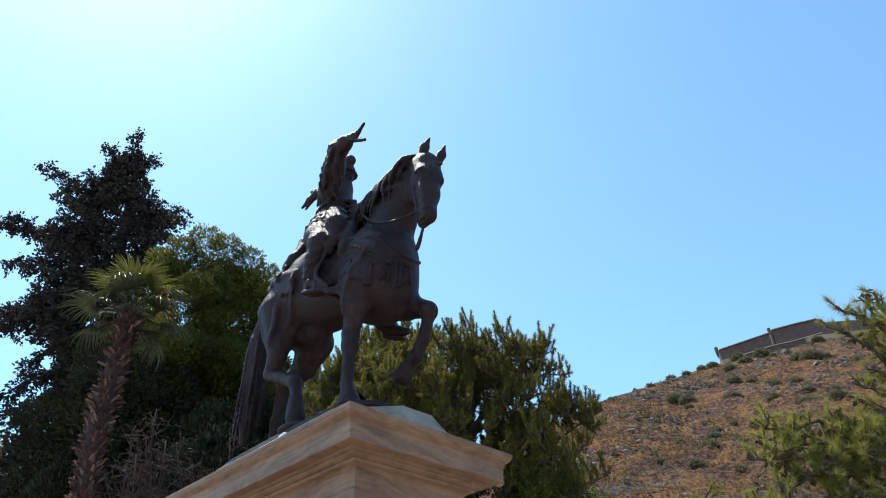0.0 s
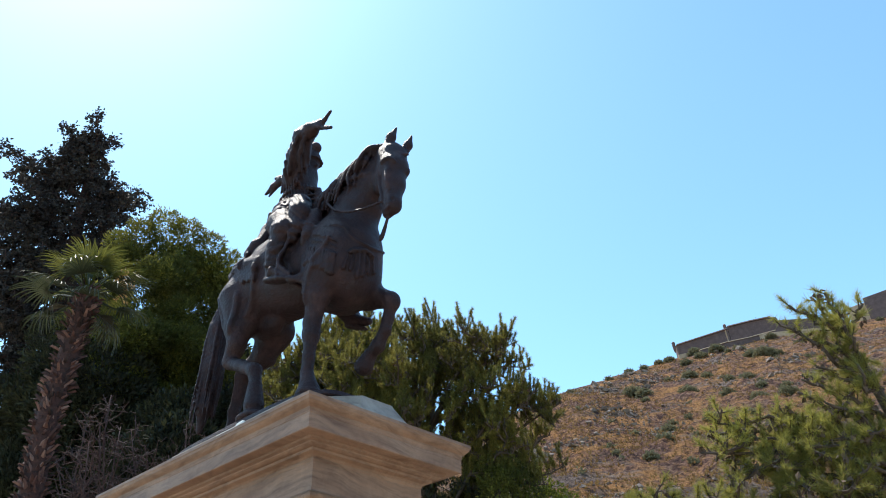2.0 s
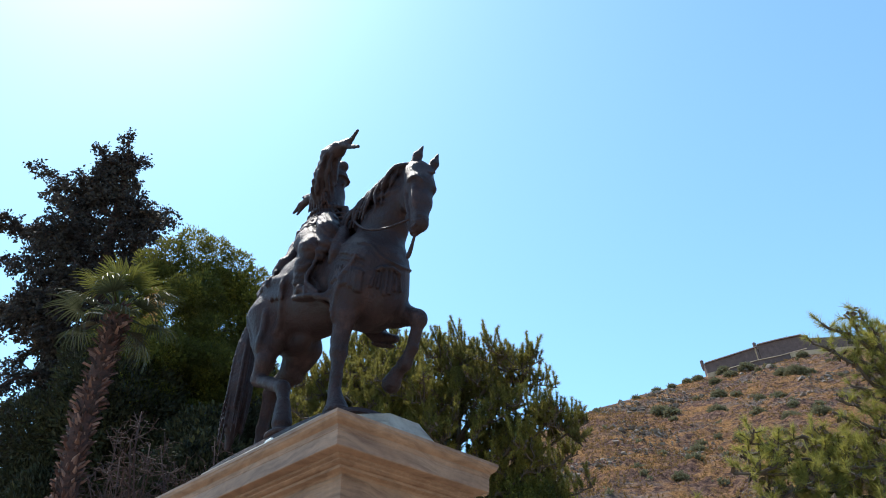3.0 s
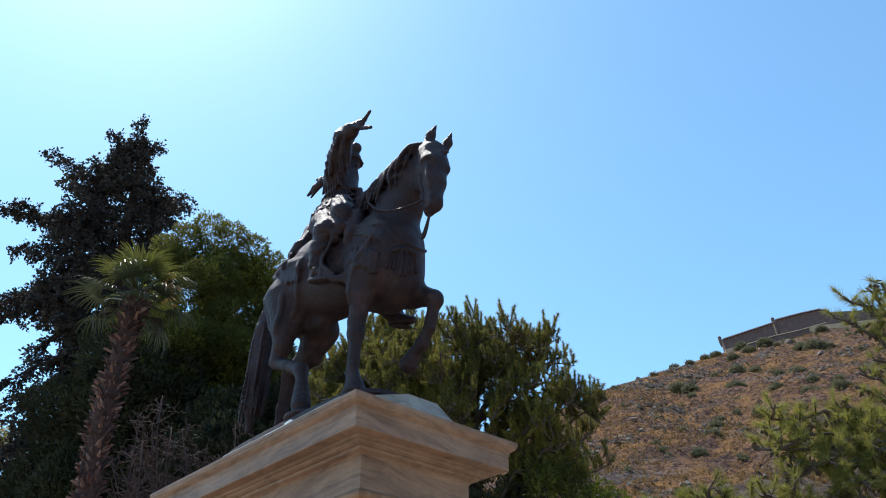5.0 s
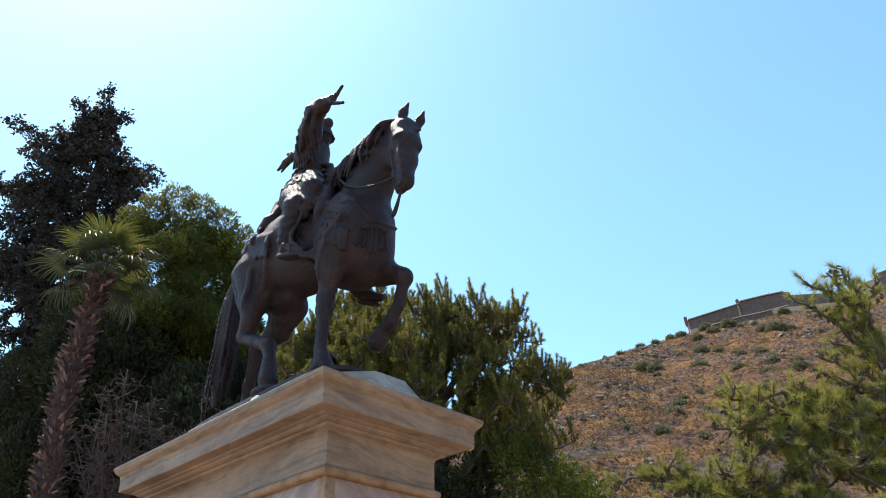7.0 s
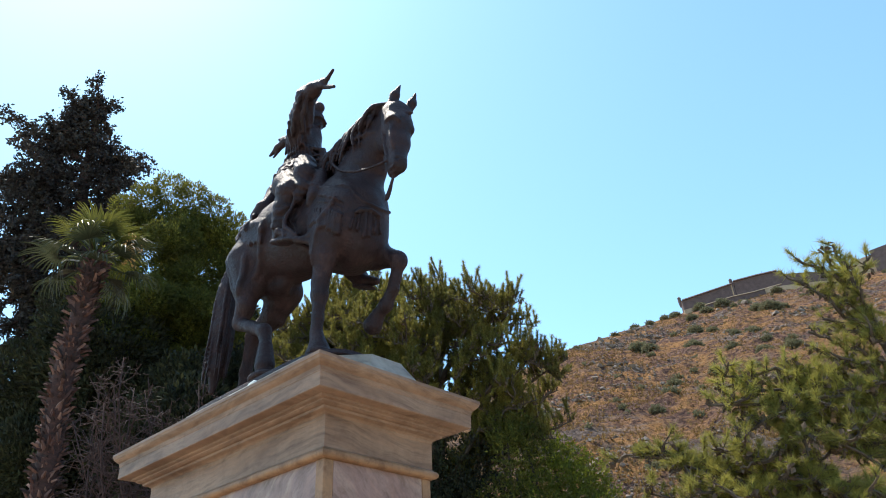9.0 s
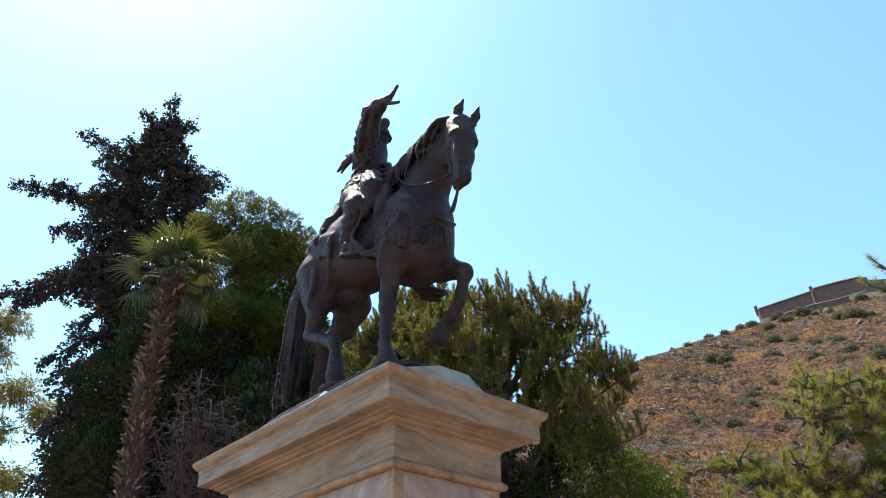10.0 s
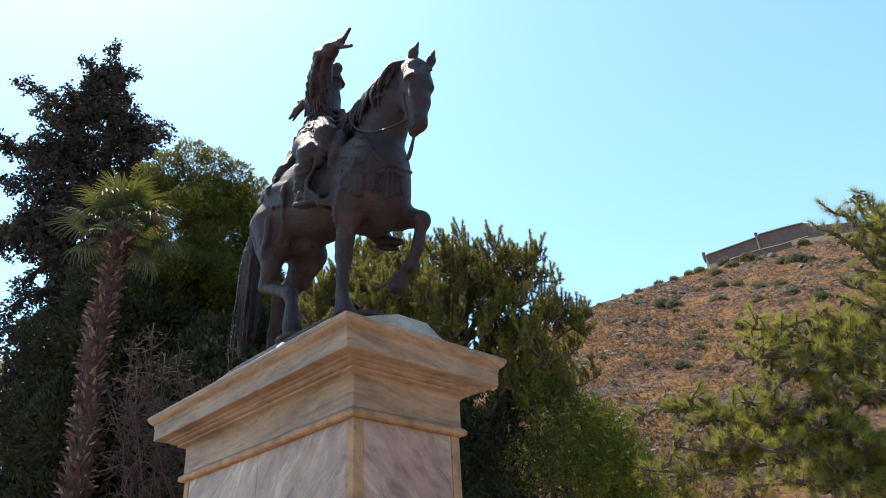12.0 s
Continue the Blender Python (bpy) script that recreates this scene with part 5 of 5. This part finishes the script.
# ---- fan palm ----
def fan_mesh(ribs, size, seed, dry):
    """One fan leaf: stalk along +x, then pleated fingers whose ends droop."""
    r = np.random.default_rng(seed)
    pieces = []
    reach = 0.45 if dry else 0.9
    stalk = curve([(0, 0, 0), (size * 0.5 * reach, 0, 0.03 * size), (size * reach, 0, -0.02 * size)], 5)
    pieces.append(tris(*tube(stalk, np.linspace(0.022, 0.012, len(stalk)), 5)))
    hub = stalk[-1]
    for i in range(ribs):
        a = (i / (ribs - 1) - 0.5) * radians(200 if not dry else 70)
        L = size * (0.95 - 0.22 * abs(a)) * r.uniform(0.9, 1.08)
        d = np.array((math.cos(a), math.sin(a), 0.0))
        side = np.array((-d[1], d[0], 0.0))
        fall = r.uniform(0.15, 0.75) * (2.4 if dry else 1.0)
        pts, ws = [], []
        for t in np.linspace(0, 1, 7):
            z = 0.10 * L * math.sin(t * 2.2) - fall * L * max(0, t - 0.5) ** 2 * 2.4
            pts.append(hub + d * L * t * (1 - 0.12 * t * fall) + np.array((0, 0, z)))
            ws.append((0.012 + 0.055 * math.sin(min(t * 1.5, 1) * 1.57) * (1 - t) ** 0.7) * size * (0.3 if dry else 0.42) + 0.002)
        V = []
        for p, w in zip(pts, ws):
            V += [p - side * w, p + np.array((0, 0, -w * 0.5)), p + side * w]
        F = []
        for k in range(6):
            for e in (0, 1):
                q = (3 * k + e, 3 * k + e + 1, 3 * k + e + 4, 3 * k + e + 3)
                F += [(q[0], q[1], q[2]), (q[0], q[2], q[3])]
        pieces.append((np.array(V), np.array(F)))
    return joined(pieces)


def fan_palm():
    at = np.array((-7.6, 0.65, 0))
    palm = thing("fan_palm", "fan palm with shaggy red-brown trunk and drooping dry fronds", "palm tree", at)
    axis = curve([(0.0, 0.02, 0), (0.0, -0.02, 4.5), (0.0, -0.12, 6.2), (0.0, -0.05, 8.0), (0.02, -0.08, 8.55)], 8)
    part("trunk", mesh_np("trunk", *tris(*tube(axis, np.linspace(0.185, 0.145, len(axis)), 14)), True), M_PALMBARK, palm)
    pos, way, share = along(axis, 0.06)
    # old leaf bases: curved split boots, in a spiral
    V, F = [], []
    for w, z0 in ((0.042, 0.0), (0.036, 0.05), (0.024, 0.10), (0.008, 0.16)):
        V += [(-w, 0.0 + z0 * 0.35, z0), (0, 0.03 + z0 * 0.42, z0), (w, 0.0 + z0 * 0.35, z0)]
    for k in range(3):
        for e in (0, 1):
            q = (3 * k + e, 3 * k + e + 1, 3 * k + e + 4, 3 * k + e + 3)
            F.append(q)
    boot = mesh_np("leaf_base", np.array(V), np.array(F))
    boot.materials.append(M_BOOT)
    stuff = []
    made = 0
    for i, (p, w, t) in enumerate(zip(pos, way, share)):
        if p[2] < 3.4:
            continue
        for j in range(11):
            a = i * 2.4 + j * 2 * np.pi / 11 + RNG.uniform(-0.5, 0.5)
            rad = 0.16 - 0.035 * t
            m = Matrix.Translation(p + np.array((rad * math.cos(a), rad * math.sin(a), RNG.uniform(-0.07, 0.07)))) @ Euler((RNG.uniform(-1.0, 0.1), RNG.uniform(-0.7, 0.7), a - math.pi / 2 + RNG.uniform(-0.4, 0.4))).to_matrix().to_4x4() @ Matrix.Diagonal((*([RNG.uniform(0.35, 1.1)] * 3), 1))
            if p[2] > 4.6 and made < 290:
                made += 1
                ob = new("leaf_base", boot)
                ob.parent = palm
                ob.matrix_local = m
            else:
                M = np.array(m)
                stuff.append((np.array(V) @ M[:3, :3].T + M[:3, 3], np.array(F)))
    part("leaf_base_sheath", mesh_np("leaf_base_sheath", *joined(stuff)), M_BOOT, palm, kind="stuff")
    top = axis[-1]
    fresh = [mesh_np("frond", *fan_mesh(30, 0.56, s, False)) for s in range(4)]
    old = [mesh_np("old_frond", *fan_mesh(24, 0.68, 10 + s, False)) for s in range(3)]
    dead = [mesh_np("dry_frond", *fan_mesh(14, 0.70, 20 + s, True)) for s in range(3)]
    for kinds, mat in ((fresh, M_PALM), (old, M_OLDPALM), (dead, M_DEADPALM)):
        for me in kinds:
            me.materials.append(mat)

    def put(name, me, lift, tilt, a, lean, label=""):
        ob = new(name, me)
        ob.parent = palm
        ob.matrix_local = Matrix.Translation(top + np.array((0, 0, lift))) @ Euler((RNG.uniform(-lean, lean), -radians(tilt), a)).to_matrix().to_4x4()
        tagged(ob, label=label)

    for i in range(13):
        put("frond", fresh[i % 4], 0.06 - 0.01 * i, 70 - 4.2 * i + RNG.uniform(-6, 6), i * 2.39996 + 4.4, 0.6)
    for i in range(12):
        put("old_frond", old[i % 3], -0.08 - 0.014 * i, 22 - 3.4 * i + RNG.uniform(-6, 6), i * 2.39996 + 0.9, 0.5, "drooping grey-green frond")
    for a in (1.35, 4.6, 0.9):
        put("dry_frond", dead[int(a) % 3], -0.2, -42 + RNG.uniform(-10, 10), a, 0.3, "hanging dark dry frond")
    # one orange bunch of fruit on the sunny side
    C = np.array((0.42, 0.42, 0.12)) + top + RNG.normal(size=(60, 3)) * (0.07, 0.07, 0.10)
    stalk = part("fruit_stalk", mesh_np("fruit_stalk", *tris(*tube(curve([top, top + (0.25, 0.25, 0.3), top + (0.42, 0.42, 0.16)], 5), np.linspace(0.02, 0.012, 11), 6))), M_PALM, palm)
    part("fruit_bunch", mesh_np("fruit_bunch", *leaves(C, scatter_dirs(60), 4, 0.06, 0.05, 1.0)), M_FRUIT, stalk, "orange bunch of dry palm fruit", "stuff")


fan_palm()


# ---- eucalyptus ----
def eucalyptus():
    at = np.array((-25.3, 0.0, 0))
    tree = thing("eucalyptus_tree", "airy eucalyptus with thin pale limbs and yellowish leaves", "tree", at)
    trunk = [(-25.3, -0.6, 0), (-25.2, -0.4, 5), (-25.3, -0.8, 9), (-25.4, -1.2, 13)]
    bole(tree, np.array(trunk) - at, 0.3, 0.06, M_LIMB)
    tips = [(-25.4, 0.5, 14.4), (-25.4, 0.3, 13.0), (-25.3, 1.5, 11.9), (-25.1, 2.6, 11.2), (-25.2, 2.0, 8.7), (-25.5, -0.6, 14.2), (-25.3, 0.9, 10.3), (-25.0, 1.3, 7.6), (-25.4, -1.8, 12.5), (-25.6, -2.0, 9.5), (-24.8, 0.3, 9.0)]
    limbs = [wander(on_line(trunk, s), p, 0.12, 8, -0.05) for s, p in zip((1, 0.95, 0.7, 0.6, 0.5, 1, 0.6, 0.45, 0.9, 0.7, 0.5), tips)]
    limb_parts(tree, [l - at for l in limbs], 0.06, 0.012, M_LIMB)
    small = shoots(limbs, 0.16, 0.9, 0.15, 0.4, 0.3, -0.15)
    part("brushwood", mesh_np("brushwood", *tubes([(l - at, np.linspace(0.012, 0.005, len(l))) for l in small], 3)), M_TWIG, tree, kind="stuff")
    P, W = shoot_points(small, 0.09, 0.3)
    Q, U = blob_points([np.array(p) for p in tips], [0.75] * len(tips), 420, 0.8, 0.6)
    P, W = np.concatenate([P, Q]), np.concatenate([W, U])
    part("crown", mesh_np("crown", *leaves(P - at, W, 6, 0.20, 0.055, 0.9, 0.6)), M_EUCA, tree, kind="stuff")


eucalyptus()


# ---- fortress on the crest ----
def wall_run(bm, pts, base, thick, parapet):
    """A sloping curtain wall along places (x, y, top), with a coping."""
    P = [Vector(p) for p in pts]
    rows = []
    for i, p in enumerate(P):
        a, b = P[max(i - 1, 0)], P[min(i + 1, len(P) - 1)]
        d = Vector((b.x - a.x, b.y - a.y, 0)).normalized()
        n = Vector((-d.y, d.x, 0)) * thick / 2
        rows.append([bm.verts.new((*(p + s * n * (1.25 if z else 1)).xy, p.z - z)) for s, z in ((-1, base), (-1, 0), (1, 0), (1, base))])
    for p, q in zip(rows, rows[1:]):
        for i in range(4):
            bm.faces.new((p[i], p[(i + 1) % 4], q[(i + 1) % 4], q[i]))
    bm.faces.new(rows[0])
    bm.faces.new(list(reversed(rows[-1])))
    bmesh.ops.recalc_face_normals(bm, faces=bm.faces)
    return bm


fortress = thing("fortress", "old stone fortress wall with sentry boxes along the crest", "fortress")
W0, W1, W2, W3 = (-98.3, 236.5, 125.0), (-83.6, 251.5, 131.6), (-70.2, 262.0, 135.2), (-52, 272.0, 131.5)
lower_wall = part("curtain_wall", wall_run(bmesh.new(), [W0, tuple(np.add(W0, W1) / 2 + (0, 0, 0.1)), W1], 16, 2.2, 0), M_SHADEWALL, fortress, "brown shaded curtain wall")
upper_wall = part("curtain_wall", wall_run(bmesh.new(), [(-83.4, 251.9, 132.5), (-76.5, 257.2, 134.2), W2, (-68.4, 263.2, 135.0), (-68.0, 263.4, 133.6), W3], 18, 2.2, 0), M_SHADEWALL, fortress)
part("coping", wall_run(bmesh.new(), [np.add(W0, (0, 0, 0.35)), np.add(W1, (0, 0, 0.35))], 0.5, 2.8, 0), M_SHADEWALL, lower_wall)
part("coping", wall_run(bmesh.new(), [(-83.4, 251.9, 132.9), (-80.5, 254.2, 133.6), (-76.5, 257.2, 134.5), np.add(W2, (0, 0, 0.4))], 0.55, 2.8, 0), M_SHADEWALL, upper_wall)


def turret(at, r, h):
    P = [(at[0], at[1], at[2] + z) for z in (-2.5, -1.2, 0, h * 0.7, h * 0.72, h)]
    return mesh_np("sentry_box", *tris(*tube(P, [r * 0.3, r * 0.8, r, r, r * 1.15, r * 0.25], 10)), False)


part("sentry_box", turret((-98.6, 235.6, 124.8), 0.6, 2.0), M_SHADEWALL, fortress)
part("sentry_box", turret((-83.5, 250.6, 131.8), 0.6, 2.1), M_SHADEWALL, fortress)
part("buttress", slab((-83.8, 249.8, 118), (-83.3, 251.0, 131.2), 0.1), M_SUNWALL, fortress, "pale sunlit buttress")
part("flagpole", mesh_np("flagpole", *tris(*tube([(-74, 259, 131), (-74, 259, 136.2)], [0.09, 0.06], 6))), M_SHADEWALL, fortress)
part("bastion", slab((-46.2, 275, 112), (-38.5, 284, 134.6), 0.2), M_SUNWALL, fortress, "pale bastion block in sunlight")
part("bastion", slab((-39.6, 273, 112), (-24, 290, 135.4), 0.2), M_SHADEWALL, fortress)
ledge = [hill_spot(-23.0, 0.985), hill_spot(-20.0, 0.97), hill_spot(-16.0, 0.965), hill_spot(-12.0, 0.96)]
part("terrace_wall", wall_run(bmesh.new(), [tuple(p + (0, 0, 1.6)) for p in ledge], 4, 0.8, 0), M_SUNWALL, fortress, "low pale terrace wall")


berm = [hill_spot(b, u) for b, u in ((-21.2, 0.955), (-19.2, 0.955), (-17.3, 0.963), (-15.4, 0.975))]
berm_wall = part("berm_wall", wall_run(bmesh.new(), [tuple(p + (0, 0, 1.7)) for p in berm], 6, 0.9, 0), M_SHADEWALL, fortress, "low berm wall below the curtain wall")
part("berm_coping", wall_run(bmesh.new(), [tuple(p + (0, 0, 2.0)) for p in berm], 0.3, 1.3, 0), M_SUNWALL, berm_wall, "pale stone coping")


# ---- rocks, grass tufts and scrub on the hill ----
def hill_rocks():
    Vs, Fs = [], []
    ico = bmesh.new()
    bmesh.ops.create_icosphere(ico, subdivisions=1, radius=1)
    V0 = np.array([v.co for v in ico.verts])
    F0 = np.array([[v.index for v in f.verts] for f in ico.faces])
    ico.free()
    n = 0
    for _ in range(44000):
        b, u = RNG.uniform(-42, 8), RNG.uniform(0.12, 0.985)
        p = hill_spot(b, u)
        cl = noise.noise(Vector(p) * 0.035) + 0.6 * noise.noise(Vector(p) * 0.12)
        if cl < RNG.uniform(0.05, 0.85):
            continue
        s = (0.11 + 0.26 * RNG.random() + 0.9 * RNG.random() ** 12) * (0.35 + 0.75 * u)
        V = V0 * (1 + 0.35 * RNG.normal(size=V0.shape)) * s * (1.2, 1.0, 0.75)
        a = RNG.uniform(0, 6.28)
        R = np.array([[np.cos(a), -np.sin(a), 0], [np.sin(a), np.cos(a), 0], [0, 0, 1]])
        Vs.append(V @ R.T + p + (0, 0, s * 0.12))
        Fs.append(F0 + n)
        n += len(V0)
    return mesh_np("rocks", np.concatenate(Vs), np.concatenate(Fs))


tagged(part("rocks", hill_rocks(), M_ROCK, kind="stuff"), "grey limestone boulders scattered over the hillside", "rocks")


def hill_grass():
    P = []
    for _ in range(40000):
        b, u = RNG.uniform(-42, 8), RNG.uniform(0.1, 0.99)
        p = hill_spot(b, u) + RNG.normal(size=3) * (0.6, 0.6, 0.0)
        if noise.noise(Vector(p) * 0.07) > RNG.uniform(-0.5, 0.3):
            P.append(p - (0, 0, 0.1))
    P = np.array(P)
    return mesh_np("dry_grass", *needles(P, np.tile((0, 0, 1.0), (len(P), 1)), 6, 0.55, 0.2, 0.6))


M_GRASS = foliage("dry_grass", (0.07, 0.042, 0.02), (0.26, 0.145, 0.055), (0.46, 0.27, 0.10), 0.9, 0.2)
tagged(part("dry_grass", hill_grass(), M_GRASS, kind="stuff"), "golden dry grass tufts on the hillside", "grass")

M_SCRUB = foliage("hill_scrub", (0.10, 0.092, 0.058), (0.19, 0.172, 0.10), (0.28, 0.25, 0.14), 0.8, 0.25)


def scrub_bush(p, r):
    ob = thing("hill_bush", "low grey-green bush on the dry hillside", "bush", p, group="bushes on the hill")
    P, W = blob_points([np.array((0, 0, r * 0.35)), np.array((r * 0.7, 0.1, r * 0.2)), np.array((-r * 0.6, 0.2, r * 0.25))], [r, r * 0.65, r * 0.7], 130, 0.7, 0.4)
    part("crown", mesh_np("crown", *leaves(P, unit(W + (0, 0, 0.3)), 3, 0.55, 0.3, 0.7)), M_SCRUB, ob)
    part("stem", mesh_np("stem", *tris(*tube([(0, 0, -0.5), (0, 0, r * 0.5)], [0.12, 0.06], 6))), M_BARK, ob)


BUSHES = [(-21.7, 0.97, 2.4), (-21.1, 0.93, 2.2), (-20.0, 0.93, 2.4), (-22.4, 0.90, 1.8), (-18.4, 0.90, 2.0), (-17.7, 0.82, 2.6), (-16.6, 0.79, 3.2), (-16.0, 0.80, 2.2), (-16.0, 0.94, 1.7), (-18.3, 0.66, 2.4), (-22.4, 0.76, 2.1), (-21.3, 0.75, 1.7),
          (-22.8, 0.68, 2.4), (-27.0, 0.80, 2.8), (-26.4, 0.75, 2.0), (-24.9, 0.51, 1.6), (-25.5, 0.44, 1.5), (-27.1, 0.985, 1.7), (-23.9, 0.98, 1.9), (-17.9, 0.53, 1.9), (-20.2, 0.58, 1.5), (-16.0, 0.51, 1.9), (-21.6, 0.49, 1.5), (-25.7, 0.99, 1.3), (-24.6, 0.985, 1.4), (-28.7, 0.985, 1.2)]
for b, u, r in BUSHES:
    scrub_bush(hill_spot(b, u), r * 0.8)
for _ in range(110):
    scrub_bush(hill_spot(RNG.uniform(-38, 2), RNG.uniform(0.25, 0.99)), 0.25 + 0.7 * RNG.random() ** 2)


# ---- small floodlight on the cornice ----
floodlight = thing("floodlight", "small white floodlight lying on the cornice beside the statue", "lamp", (-1.16, 0.035, 4.0))
M_WHITE = simple("white_paint", (0.66, 0.65, 0.62), (0.8, 0.79, 0.76), 20.0, 0.4)
part("base", slab((-0.20, -0.02, 0.0), (0.10, 0.05, 0.016), 0.004), M_WHITE, floodlight)
part("bracket", slab((0.08, 0.0, 0.016), (0.10, 0.04, 0.05), 0.003), M_WHITE, floodlight)
part("housing", mesh_np("housing", *tris(*tube([(0.06, 0.02, 0.035), (0.09, 0.02, 0.04), (0.15, 0.02, 0.042), (0.17, 0.02, 0.042)], [0.012, 0.02, 0.022, 0.018], 12)), True), M_WHITE, floodlight)
